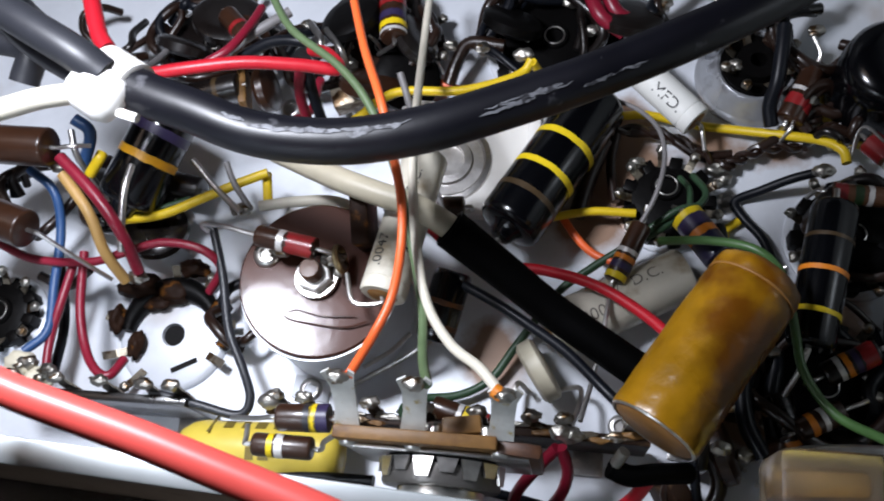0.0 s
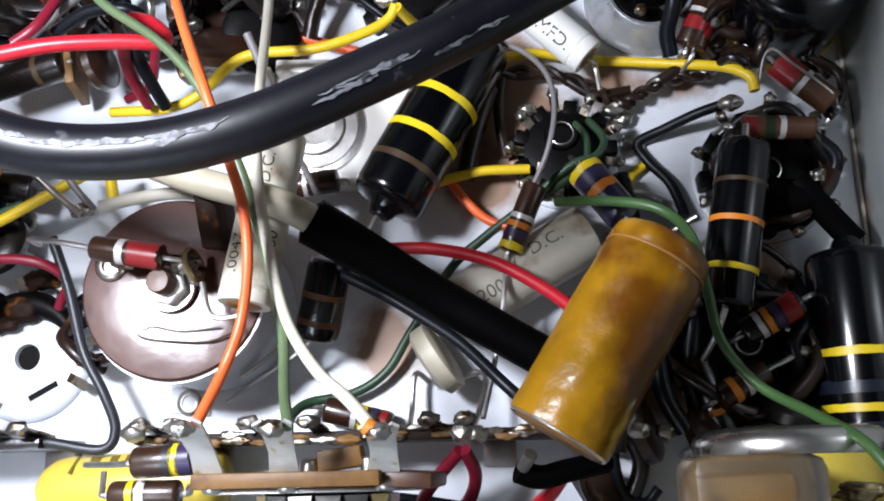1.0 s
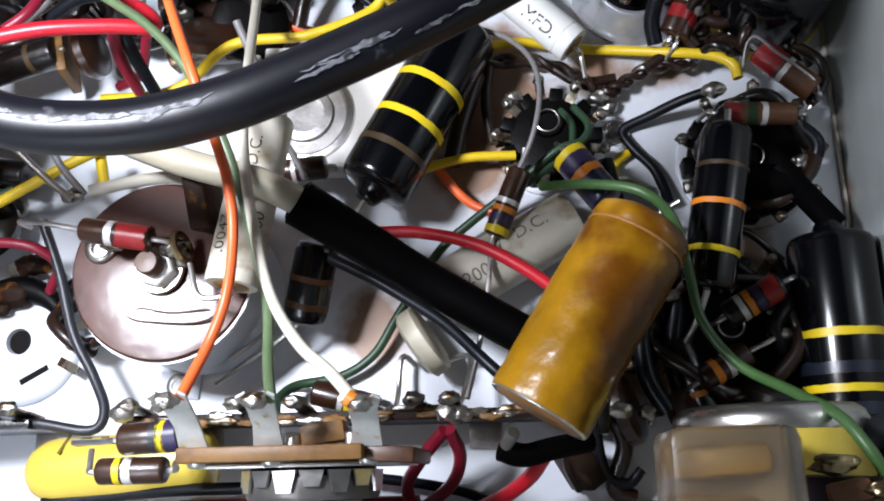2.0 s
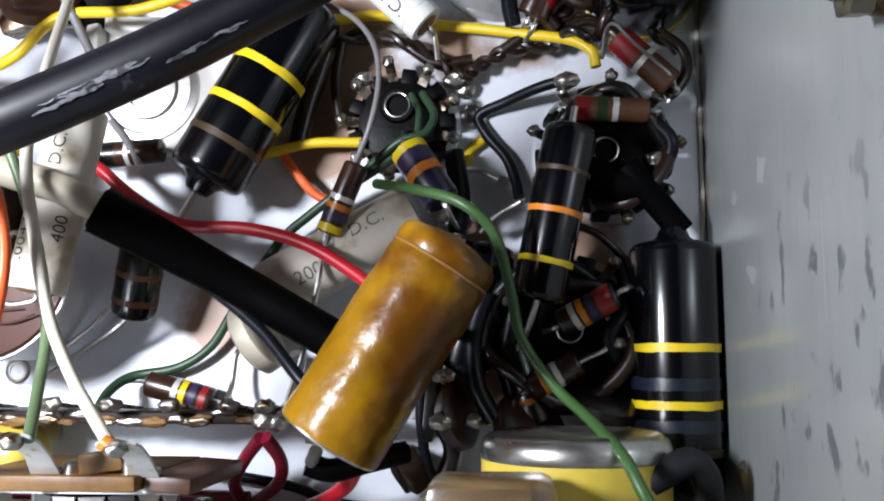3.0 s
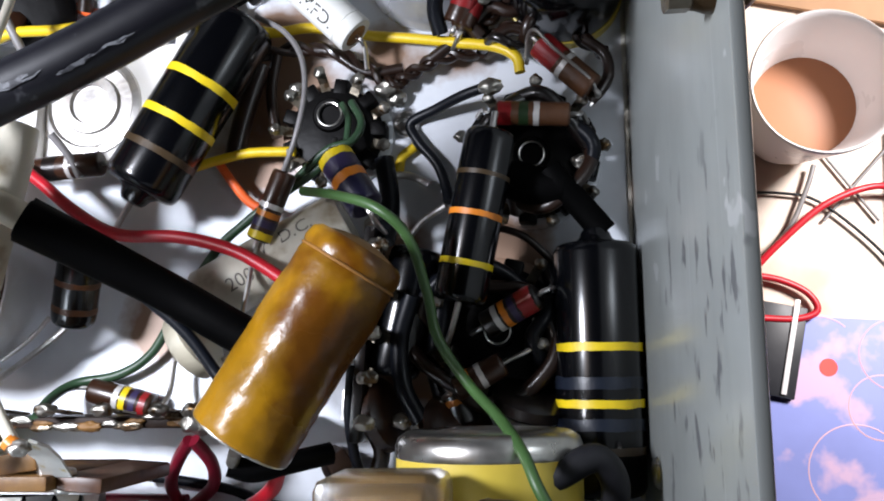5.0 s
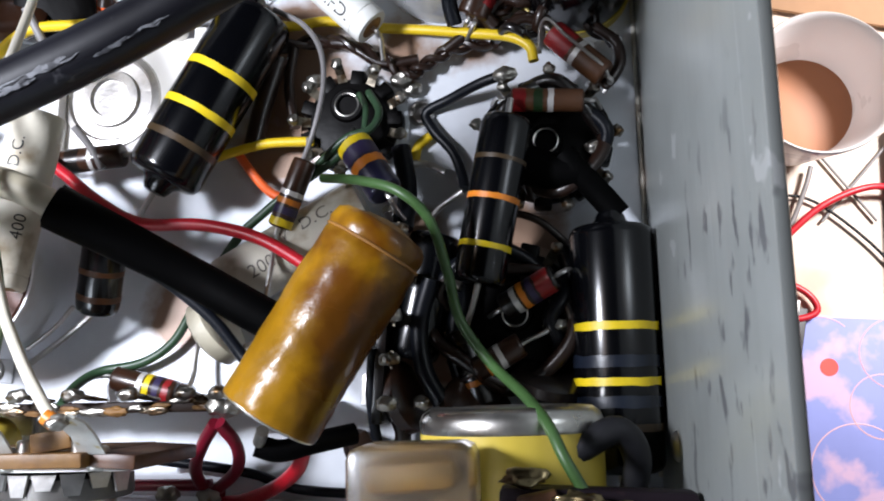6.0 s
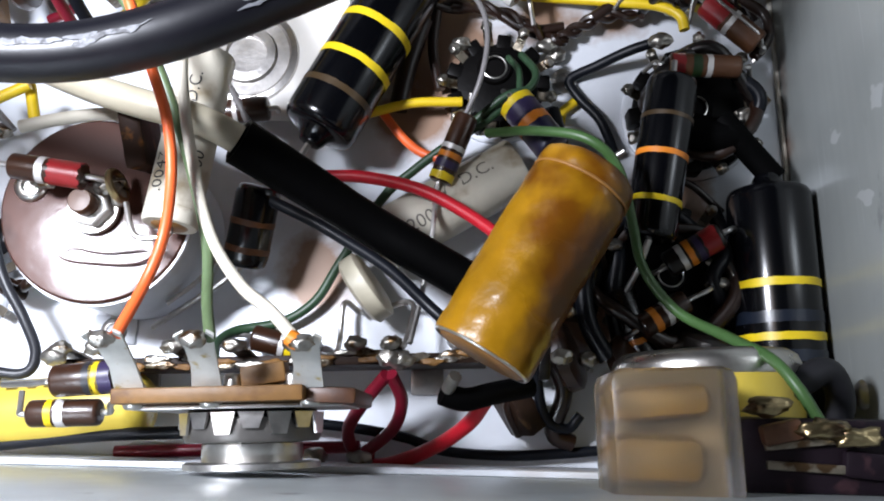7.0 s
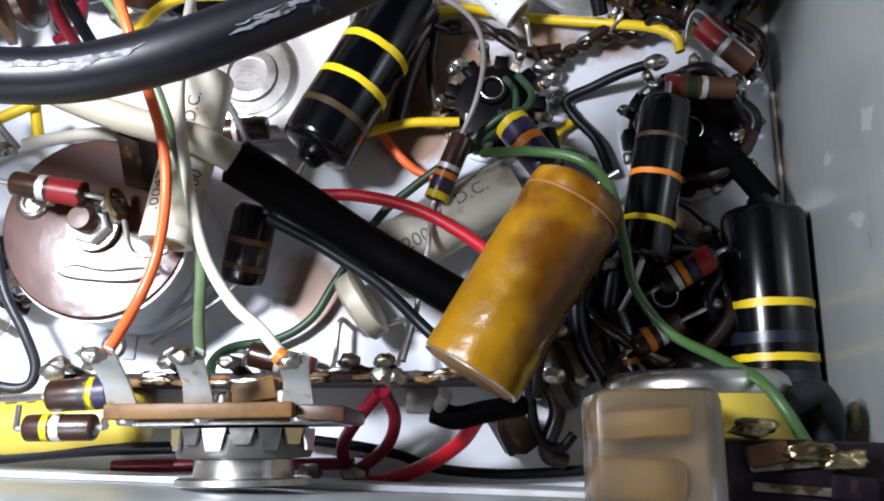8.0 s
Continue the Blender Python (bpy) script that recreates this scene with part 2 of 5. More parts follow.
RUSTY = mat("rusty_fold", (0.66, 0.63, 0.55), 0.4, 0.1, 0.2, 260, 0.1, spots=(0.15, 0.07, 0.04), spot_scale=95, spot_edge=0.57)
DIMBLUE = mat("dim_blue_band", (0.008, 0.012, 0.022), 0.25, 0, 0.25, 900, 0.2)
SMOKE = mat("dark_plated_cup", (0.16, 0.15, 0.14), 0.35, 0.7, 0.3, 500, 0.2)
VARNISH = mat("varnish_bead", (0.06, 0.022, 0.014), 0.12, 0, 0.3, 300, 0.1, coat=0.6)
WORN = mat("worn_grey_ink", (0.2, 0.18, 0.15), 0.6, 0, 0.4, 900, 0)
SCUFF = mat("scuffed_grey_rubber", (0.16, 0.165, 0.18), 0.5, 0, 0.7, 1300, 0.5, spots=(0.03, 0.03, 0.035), spot_scale=700, spot_edge=0.52)
INK = mat("black_ink", (0.03, 0.03, 0.03), 0.5, 0, 0.2, 900, 0)
INK_O = mat("olive_ink", (0.18, 0.13, 0.02), 0.5, 0, 0.2, 900, 0)
PAPER = mat("white_paper_label", (0.78, 0.78, 0.74), 0.5, 0, 0.08, 300, 0.05)
CUPW = mat("white_glaze", (0.82, 0.8, 0.8), 0.22, 0, 0.04, 60, 0)
COFFEE = mat("milky_coffee", (0.36, 0.15, 0.07), 0.5, 0, 0.05, 40, 0)
TABLE = mat("pale_worn_table", (0.72, 0.6, 0.5), 0.5, 0, 0.15, 40, 0.05, spots=(0.6, 0.42, 0.33), spot_scale=14, spot_edge=0.56)
DARKWOOD = mat("dark_wood", (0.05, 0.02, 0.016), 0.45, 0, 0.3, 90, 0.1)
CARD = mat("cardboard", (0.42, 0.24, 0.13), 0.7, 0, 0.15, 120, 0.1)
PINK = mat("pink_print", (0.75, 0.45, 0.5), 0.5, 0, 0.1, 60, 0)
MATB = mat("blue_printed_mat", (0.26, 0.3, 0.66), 0.5, 0, 0.2, 40, 0, spots=(0.6, 0.42, 0.6), spot_scale=28, spot_edge=0.5)


# ---- building helpers, all in millimetres ----
def thing(name, label, category, group="", at=(0, 0, 0)):
    ob = new(name)
    ob.empty_display_size = 0.002
    ob.location = V(at)
    return tagged(ob, label, category, group)


def part(name, bm, material, parent=None, label="", crease=42):
    bmesh.ops.recalc_face_normals(bm, faces=bm.faces[:])
    me = bpy.data.meshes.new(name)
    bm.to_mesh(me)
    bm.free()
    me.polygons.foreach_set("use_smooth", [True] * len(me.polygons))
    me.set_sharp_from_angle(angle=radians(crease))
    me.materials.append(material)
    ob = new(name, me)
    if parent:
        ob.parent = parent
        base = Vector()
        while parent:
            base += parent.location
            parent = parent.parent
        ob.location = -base
    return tagged(ob, label)


def single(name, bm, material, label, category, group="", kind=""):
    return tagged(part(name, bm, material), label, category, group, kind)


def smooth_path(pts, steps=6):
    p = [Vector(q) for q in pts]
    if len(p) < 3:
        return p
    p = [p[0] * 2 - p[1]] + p + [p[-1] * 2 - p[-2]]
    out = []
    for a, b, c, d in zip(p, p[1:], p[2:], p[3:]):
        for i in range(steps):
            t = i / steps
            out.append(0.5 * (2 * b + (c - a) * t + (2 * a - 5 * b + 4 * c - d) * t * t + (3 * b - a - 3 * c + d) * t ** 3))
    return out + [p[-2]]


def sweep(bm, pts, radius, n=10, smooth=True):
    p = smooth_path(pts) if smooth else [Vector(q) for q in pts]
    rad = radius if callable(radius) else (lambda f: radius)
    d = (p[1] - p[0]).normalized()
    u = d.orthogonal().normalized()
    rings = []
    for i, q in enumerate(p):
        e = (p[min(i + 1, len(p) - 1)] - p[max(i - 1, 0)]).normalized()
        u = (u - e * u.dot(e)).normalized()
        v = e.cross(u)
        r = rad(i / (len(p) - 1))
        rings.append([bm.verts.new((q + (u * math.cos(a) + v * math.sin(a)) * r) * MM) for a in (2 * math.pi * k / n for k in range(n))])
    for a, b in zip(rings, rings[1:]):
        for k in range(n):
            bm.faces.new((a[k], a[(k + 1) % n], b[(k + 1) % n], b[k]))
    bm.faces.new(rings[0][::-1])
    bm.faces.new(rings[-1])
    return bm


def lathe(bm, p0, p1, profile, n=28):
    """profile: (distance along the axis from p0, radius)."""
    a, d = Vector(p0), (Vector(p1) - Vector(p0)).normalized()
    u = d.orthogonal().normalized()
    v = d.cross(u)
    rings = [[bm.verts.new((a + d * s + (u * math.cos(w) + v * math.sin(w)) * max(r, 0.01)) * MM) for w in (2 * math.pi * k / n for k in range(n))] for s, r in profile]
    for ra, rb in zip(rings, rings[1:]):
        for k in range(n):
            bm.faces.new((ra[k], ra[(k + 1) % n], rb[(k + 1) % n], rb[k]))
    bm.faces.new(rings[0][::-1])
    bm.faces.new(rings[-1])
    return bm


def rounded(length, r, e):
    """A cylinder's profile with rounded ends of radius e."""
    arc = [(e - e * math.cos(a), r - e + e * math.sin(a)) for a in (0, 0.5, 1.0, math.pi / 2)]
    return [(s, q) for s, q in arc] + [(length - s, q) for s, q in arc[::-1]]


def rod(bm, p0, p1, r, e=0.3, n=20):
    return lathe(bm, p0, p1, rounded((Vector(p1) - Vector(p0)).length, r, min(e, r * 0.95)), n)


def box(bm, centre, size, turn=(0, 0, 0), bevel=0.2):
    m = pose(*[c * MM for c in centre], *turn) @ Matrix.Diagonal((*[s * MM for s in size], 1))
    g = bmesh.ops.create_cube(bm, size=1, matrix=m)
    if bevel:
        edges = list({e for v in g["verts"] for e in v.link_edges})
        bmesh.ops.bevel(bm, geom=edges, offset=bevel * MM, segments=2, affect="EDGES", profile=0.5)
    return bm


def blob(bm, centre, r, squash=(1, 1, 1), rough=0.25, sub=3):
    g = bmesh.ops.create_icosphere(bm, subdivisions=sub, radius=1)
    c = Vector(centre)
    for v in g["verts"]:
        k = 1 + rough * noise.noise(v.co * 1.7 + c) + 0.22 * rough * noise.noise(v.co * 3.6 + c * 2)
        v.co = (c + Vector([v.co[i] * squash[i] for i in range(3)]) * r * k) * MM
    return bm


def ring(bm, centre, axis, r, wire, n=24, m=8, arc=1.0):
    d = Vector(axis).normalized()
    u = d.orthogonal().normalized()
    w = d.cross(u)
    pts = [Vector(centre) + (u * math.cos(a) + w * math.sin(a)) * r for a in (2 * math.pi * arc * k / n for k in range(n + 1))]
    return sweep(bm, pts, wire, m, False)


NB = bmesh.new


def wire(pts, r, material, label, group="", name="wire", category="wire"):
    return single(name, sweep(NB(), pts, r), material, label, category, group)


def lerp(a, b, f):
    return Vector(a).lerp(Vector(b), f)


def band(parent, p0, p1, f, width, r, material, label, name="colour_band"):
    """A painted band with slightly uneven edges."""
    c, d = lerp(p0, p1, f), (Vector(p1) - Vector(p0)).normalized()
    u = d.orthogonal().normalized()
    v = d.cross(u)
    bm, n, rows = NB(), 56, []
    for k in range(n):
        w = 2 * math.pi * k / n
        o = u * math.cos(w) + v * math.sin(w)
        wob = [width * 0.11 * noise.noise(o * 2.6 + c * 0.7 + d * e * 5) + width * 0.05 * noise.noise(o * 7 + c) for e in (-1, 1)]
        rows.append([bm.verts.new((c + d * s + o * q) * MM) for s, q in ((-width / 2 + wob[0], r - 0.15), (-width / 2 + wob[0] + 0.02, r + 0.05), (width / 2 + wob[1] - 0.02, r + 0.05), (width / 2 + wob[1], r - 0.15))])
    for i in range(n):
        for k in range(3):
            bm.faces.new((rows[i][k], rows[i][k + 1], rows[(i + 1) % n][k + 1], rows[(i + 1) % n][k]))
    part(name, bm, material, parent, label)


def resistor(p0, p1, r, bands, label, body=None, lead0=(), lead1=(), category="resistor", ends=0.5):
    t = thing("resistor", label, category, "carbon resistors", p0)
    length = (Vector(p1) - Vector(p0)).length
    part("body", lathe(NB(), p0, p1, rounded(length, r, ends), 48), body or CARBON, t)
    for f, w, m, text in bands:
        band(t, p0, p1, f, w, r, m, text)
    d = (Vector(p1) - Vector(p0)).normalized()
    part("lead", sweep(NB(), [Vector(p0) + d * 0.3, Vector(p0) - d * 1.2, *lead0], 0.4, 8), TIN, t)
    part("lead", sweep(NB(), [Vector(p1) - d * 0.3, Vector(p1) + d * 1.2, *lead1], 0.4, 8), TIN, t)
    return t


def bumblebee(p0, p1, r, bands, label, lead0=(), lead1=()):
    t = thing("capacitor", label, "capacitor", "banded black capacitors", p0)
    length = (Vector(p1) - Vector(p0)).length
    d = (Vector(p1) - Vector(p0)).normalized()
    part("body", lathe(NB(), p0, p1, [(0, r * 0.5), (0.05, r * 0.8), (0.35, r * 0.91), (0.9, r * 0.97), (1.6, r), (length - 1.6, r), (length - 0.9, r * 0.97), (length - 0.35, r * 0.91), (length - 0.05, r * 0.8), (length, r * 0.5)], 48), GLOSS, t)
    if r > 5:
        part("nose", lathe(NB(), Vector(p0) - d * 2.4, p0, [(0, 0.9), (0.2, 1.7), (0.8, 2.1), (1.6, 2.4), (2.6, r * 0.62)], 28), GLOSS, t, "tapered moulded nose")
    for f, w, m, text in bands:
        band(t, p0, p1, f, w, r, m, text)
    if lead0:
        part("lead", sweep(NB(), [Vector(p0) - d * (1.8 if r > 5 else -0.5), *lead0], 0.5, 8), TIN, t)
    if lead1:
        part("lead", sweep(NB(), [Vector(p1) - d * 0.5, *lead1], 0.5, 8), TIN, t)
    return t


def wrapped_text(parent, words, p0, p1, r, f, up, size, material):
    """Lettering bent round a tube, reading along its axis."""
    cu = bpy.data.curves.new("lettering", "FONT")
    cu.body, cu.size, cu.align_x, cu.align_y, cu.resolution_u = words, size * MM, "CENTER", "CENTER", 3
    tmp = bpy.data.objects.new("lettering", cu)
    scene.collection.objects.link(tmp)
    me = bpy.data.meshes.new_from_object(tmp.evaluated_get(bpy.context.evaluated_depsgraph_get()))
    bpy.data.objects.remove(tmp)
    c, d = V(lerp(p0, p1, f)), (Vector(p1) - Vector(p0)).normalized()
    n = Vector(up)
    n = (n - d * n.dot(d)).normalized()
    s = n.cross(d)
    rr = (r + 0.06) * MM
    for v in me.vertices:
        a = v.co.y / rr
        v.co = c + d * v.co.x + (n * math.cos(a) + s * math.sin(a)) * rr
    me.materials.clear()
    me.materials.append(material)
    ob = new("lettering", me)
    ob.parent = parent
    ob.location = -parent.location
    return ob


# ---- the chassis ----
XR, ZT = 85.6, 75.0
floor = single("floor", box(NB(), (-37, 78, -0.6), (246, 156, 1.2), bevel=0), PLATE, "pale plated steel chassis deck, smudged, with painted brown shade", "chassis", kind="structure")
wall_east = single("wall_east", box(NB(), (XR + 0.6, 78, ZT / 2 - 1), (1.2, 158, ZT + 2), bevel=0.3), STAINED, "dull grey zinc chassis side wall with stains", "chassis wall", kind="structure")
wall_south = single("wall_south", box(NB(), (-38, 6.1, ZT / 2 - 1), (247, 2.6, ZT + 2), (0, 0, -2.6), bevel=0.3), ZINC, "grey zinc chassis front wall with rubbed edge", "chassis wall", kind="structure")
# Unseen walls, coloured dark so that less light bounces onto the deck.
wall_north = single("wall_north", box(NB(), (-37, 156.6, ZT / 2 - 1), (246, 1.2, ZT + 2), bevel=0.3), DARK_ZINC, "zinc chassis rear wall, unseen, darkened to cut bounce", "chassis wall", kind="structure")
wall_west = single("wall_west", box(NB(), (-160.6, 78, ZT / 2 - 1), (1.2, 158, ZT + 2), bevel=0.3), DARK_ZINC, "zinc chassis side wall, unseen, darkened to cut bounce", "chassis wall", kind="structure")

# ---- large parts ----
A0, A1 = (34.7, 19.2, 31.2), (48.7, 41.2, 30.3)
amber = thing("capacitor", "large amber waxed cardboard tubular capacitor", "capacitor", at=A0)
av = Vector(A1) - Vector(A0)
profile = [(0, 6.0), (0.05, 6.5)] + [(0.5 + 0.66 * k, 6.62) for k in range(36)] + [(24.1, 6.4), (24.7, 6.4), (25.2, 6.55), (26.0, 6.45), (26.8, 6.2), (27.4, 5.5), (26.9, 5.0)]
tube = lathe(NB(), A0, A1, profile, 72)
for v in tube.verts:
    q = v.co / MM
    foot = Vector(A0) + av * ((q - Vector(A0)).dot(av) / av.dot(av))
    v.co = (q + (q - foot).normalized() * (0.2 * noise.noise(q * 0.28) + 0.1 * noise.noise(q * 0.8) + 0.04 * noise.noise(q * 2.2))) * MM
stain_shade(AMBER, [(48.6, 27.2, 33.0, 8.4), (42.8, 18.6, 31.0, 6.4), (53.5, 37.0, 32.0, 4.0)], (0.085, 0.03, 0.003))
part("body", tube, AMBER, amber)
part("end_plug", lathe(NB(), lerp(A0, A1, -0.012), A1, [(0, 5.5), (0.2, 5.8), (1, 5.8)], 40), AMBER_END, amber, "dark waxy end")
part("rim", ring(NB(), A0, Vector(A1) - Vector(A0), 6.25, 0.26, 40), STEEL, amber, "bright crimped rim")

part("end_wax", lathe(NB(), lerp(A0, A1, 1.02), lerp(A0, A1, 1.15), [(0, 5.5), (0.5, 5.4), (1.0, 4.4), (1.5, 2.8), (1.8, 1.0)], 32), AMBER_END, amber, "dark brown wax end")
part("ridge", ring(NB(), lerp(A0, A1, 0.935), av, 6.42, 0.2, 44), AMBER_END, amber, "dark ridge of hardened wax")

bumblebee((11.3, 54.9, 12.0), (26.2, 81.9, 9.3), 5.8, [(0.2, 1.1, BRN, "dim brown band"), (0.377, 1.3, YEL, "yellow band"), (0.6, 1.3, YEL, "yellow band")], "large glossy black capacitor with two yellow bands", lead0=[(8.0, 49.2, 12.0), (7.2, 47.6, 10.0)])
bumblebee((79.3, 45.0, 8.0), (79.0, 9.5, 8.0), 6.2, [(0.42, 1.2, YEL, "yellow band"), (0.64, 1.2, YEL, "yellow band"), (0.56, 1.7, DIMBLUE, "dim blue band"), (0.72, 1.7, DIMBLUE, "dim blue band"), (0.82, 1.1, BRN, "dim brown band")], "large glossy black capacitor with yellow bands along the side wall", lead0=[(79.4, 48.5, 7.5)], lead1=[(79, 6, 8)])
bumblebee((65.0, 61.0, 13.5), (59.8, 36.5, 13.5), 3.8, [(0.27, 0.7, BRN, "dim brown band"), (0.5, 0.9, ORA, "orange band"), (0.78, 0.9, YEL, "yellow band")], "slim glossy black capacitor with orange and yellow bands", lead0=[(65.5, 64, 13)], lead1=[(58.5, 33, 11), (57, 30, 8)])

CABLE = [(-65.2, 74.0, 56.0), (-50.8, 62.3, 56.0), (-36.1, 55.4, 56.0), (-26.8, 52.1, 56.0), (-18.2, 49.4, 55.5), (-7.2, 48.9, 55.0), (3.4, 50.9, 55.0), (13.6, 55.2, 54.0), (23.9, 60.1, 53.0), (34.4, 65.9, 52.0), (44.6, 72.6, 50.0), (57.5, 82.9, 46.0)]
cable = wire(CABLE, 3.1, SCUFFED, "thick glossy black cable with scuffed jacket", name="cable", category="cable")
cable_line = smooth_path(CABLE, 24)


def scuff(f0, f1, tilt, width, seed):
    bm = NB()
    i0, i1 = int(f0 * (len(cable_line) - 1)), int(f1 * (len(cable_line) - 1))
    rows = []
    for i in range(i0, i1 + 1):
        e = (cable_line[i + 1] - cable_line[i - 1]).normalized()
        up = (Vector((0, 0, 1)) - e * e[2]).normalized()
        side = up.cross(e)
        taper = math.sin(math.pi * (i - i0 + 0.3) / (i1 - i0 + 0.6)) ** 0.6
        mid = tilt + 0.12 * noise.noise((i * 0.35, seed, 0))
        half = width * taper * (0.6 + 0.8 * abs(noise.noise((i * 0.6, seed, 3))))
        rows.append([bm.verts.new((cable_line[i] + (up * math.cos(a) + side * math.sin(a)) * 3.115) * MM) for a in (mid - half, mid - half / 3, mid + half / 3, mid + half)])
    for a, b in zip(rows, rows[1:]):
        for k in range(3):
            bm.faces.new((a[k], a[k + 1], b[k + 1], b[k]))
    part("scuff", bm, SCUFF, cable, "pale scuff mark")


rng = random.Random(4)
for f0, f1, tilt, count in ((0.465, 0.53, -0.12, 7), (0.605, 0.69, -0.5, 9), (0.71, 0.78, -0.6, 3), (0.33, 0.45, -0.1, 3)):
    for k in range(count):
        a = f0 + (f1 - f0) * (0.75 * rng.random() - 0.05)
        scuff(a, a + 0.02 + 0.35 * (f1 - f0) * rng.random(), tilt + rng.uniform(-0.16, 0.16), 0.035 + 0.14 * rng.random() ** 2, k * 7.3 + 40 * f0)

tubing = wire([(4.2, 47.6, 29.8), (12.0, 43.1, 25.0), (20.0, 38.4, 20.4), (27.0, 34.2, 18.8), (34.0, 30.1, 17.6), (39.0, 27.4, 17.0)], lambda f: 3.25 - 0.4 * min(1, f * 3), TUBING, "matt black shrink sleeving over a joint", name="sleeving", category="sleeving")
wire([(7.0, 46.1, 28.3), (3.4, 48.2, 30.0), (-1.5, 50.6, 31.0), (-7.5, 52.4, 31.0), (-14.9, 55.3, 30.0), (-26.5, 61.4, 26.0)], 2.0, SLEEVE, "cream cloth sleeving running into black sleeving", name="sleeving", category="sleeving")

part("open_end", ring(NB(), (4.2, 47.6, 29.8), (7.8, -4.5, -4.8), 2.45, 0.35), TUBING, tubing, "rolled end of the black sleeving")
part("crimp", ring(NB(), (9.2, 44.7, 26.6), (7.8, -4.5, -4.8), 2.6, 0.14), TUBING, tubing)

can = thing("trimmer", "round can with varnished brown disc top and centre nut", "trimmer", at=(-18.2, 41.5, 0))
part("cup", lathe(NB(), (-18.2, 41.5, 0), (-18.2, 41.5, 20), [(0, 12.6), (0.5, 13.0), (17, 13.0), (18.2, 13.6), (18.8, 13.5)], 56), PLATE, can, "pale metal cup")
part("disc", lathe(NB(), (-18.2, 41.5, 18.5), (-17.95, 41.45, 22), [(0, 13.0), (0.3, 13.1), (1.2, 13.1), (1.5, 12.8)], 56), DISC, can, "varnished brown phenolic disc")
part("washer", lathe(NB(), (-18.2, 41.5, 20), (-18.2, 41.5, 22), [(0, 3.6), (0.3, 3.7), (0.8, 3.7), (1.0, 3.5)], 32), STEEL, can)
part("nut", lathe(NB(), (-18.2, 41.5, 21), (-18.2, 41.5, 24), [(0, 2.9), (0.2, 3.0), (1.6, 3.0), (1.9, 2.7)], 6), NYLON, can, "white hexagon nut")
part("screw", lathe(NB(), (-18.2, 41.5, 22.6), (-18.2, 41.5, 27), [(0, 1.7), (2.6, 1.7), (2.9, 1.5), (3.0, 0.4)], 20), PHEN, can, "brown adjusting screw")

BEAD = [(-30.4, 46.0, 20.1), (-29.3, 43.4, 20.1), (-27.6, 42.0, 20.1), (-25.4, 41.9, 20.1), (-24.7, 39.6, 20.1), (-24.2, 37.2, 20.1), (-22.3, 34.6, 20.1), (-18.0, 33.8, 20.1), (-12.6, 33.6, 20.1), (-9.0, 34.8, 20.1)]
part("varnish_bead", sweep(NB(), BEAD, 0.17, 8), VARNISH, can, "glossy edge of pooled varnish")
part("varnish_bead", sweep(NB(), [(-23.6, 36.6, 20.1), (-22.0, 35.6, 20.1), (-20.6, 36.0, 20.1), (-16.5, 35.2, 20.1), (-11.0, 35.6, 20.1)], 0.13, 8), VARNISH, can, "glossy edge of pooled varnish")
hoop = part("hoop_lug", ring(NB(), (-13.7, 43.7, 24.0), (1.0, 0.25, 0.2), 2.0, 0.55, 22), GILT, can, "tarnished hoop lug")
part("solder", blob(NB(), (-13.7, 42.2, 23.0), 1.2, (0.9, 1.1, 0.9), 0.35), SOLDER, hoop, crease=180)

block = thing("plastic_block", "cloudy clear plastic block with amber resin, resting on the can", "plastic block", at=(53, 9, 30))
part("body", box(NB(), (54.2, 8.6, 40.2), (13.6, 15.2, 12.4), bevel=1.5), WAX, block)
part("backing", box(NB(), (54.2, 8.6, 35.6), (11.8, 13.4, 1.6), (0, 0, 0), 0.5), HAZE, block, "hazy brown resin backing")
part("core", box(NB(), (53.8, 12.4, 38.6), (9.6, 3.4, 4.4), (0, 0, 3), 1.3), CORE, block, "amber resin band")
part("core", box(NB(), (53.2, 6.8, 38.6), (9.0, 4.8, 4.6), (0, 0, -4), 1.6), CORE, block, "amber resin band")

filt = thing("can_capacitor", "fat can capacitor with bright rim and yellow label", "can capacitor", at=(64.1, 19, 12))
part("end_cap", lathe(NB(), (64.1, 19.5, 21.0), (64.1, 5, 21.0), [(0, 9.5), (0.1, 10.6), (0.8, 11.6), (1.8, 12), (3.0, 12), (3.4, 11.8)], 56), STEEL, filt, "bright metal end")
part("label", lathe(NB(), (64.1, 16.3, 21.0), (64.1, 7, 21.0), [(0, 11.8), (0.1, 11.9), (9.4, 11.9), (9.5, 11.7)], 56), LABEL, filt, "yellow paper label")
part("clamp", box(NB(), (64.1, 12, 4.6), (9, 4, 9.2), (0, 0, 0), 0.4), PLATE, filt, "pale mounting clamp")

# ---- table outside ----
TZ = -390.0
table = single("table", box(NB(), (100, 60, TZ - 10), (1500, 1300, 20), bevel=2), TABLE, "pale worn table top", "table", kind="structure")
CX, CY = 211, 166
cup = thing("cup", "white cup half full of milky coffee", "cup", at=(CX, CY, TZ))
part("body", lathe(NB(), (CX, CY, TZ), (CX, CY, 0), [(0, 19), (1, 21), (20, 25.5), (86, 36.6), (89, 36.9), (90, 36.2), (89, 35.2), (84, 34.0), (22, 23.4), (8, 20)], 56), CUPW, cup)
part("coffee", lathe(NB(), (CX, CY, TZ + 9), (CX, CY, 0), [(0, 20.1), (37, 27.6), (37.2, 27.1)], 48), COFFEE, cup, "milky brown coffee")

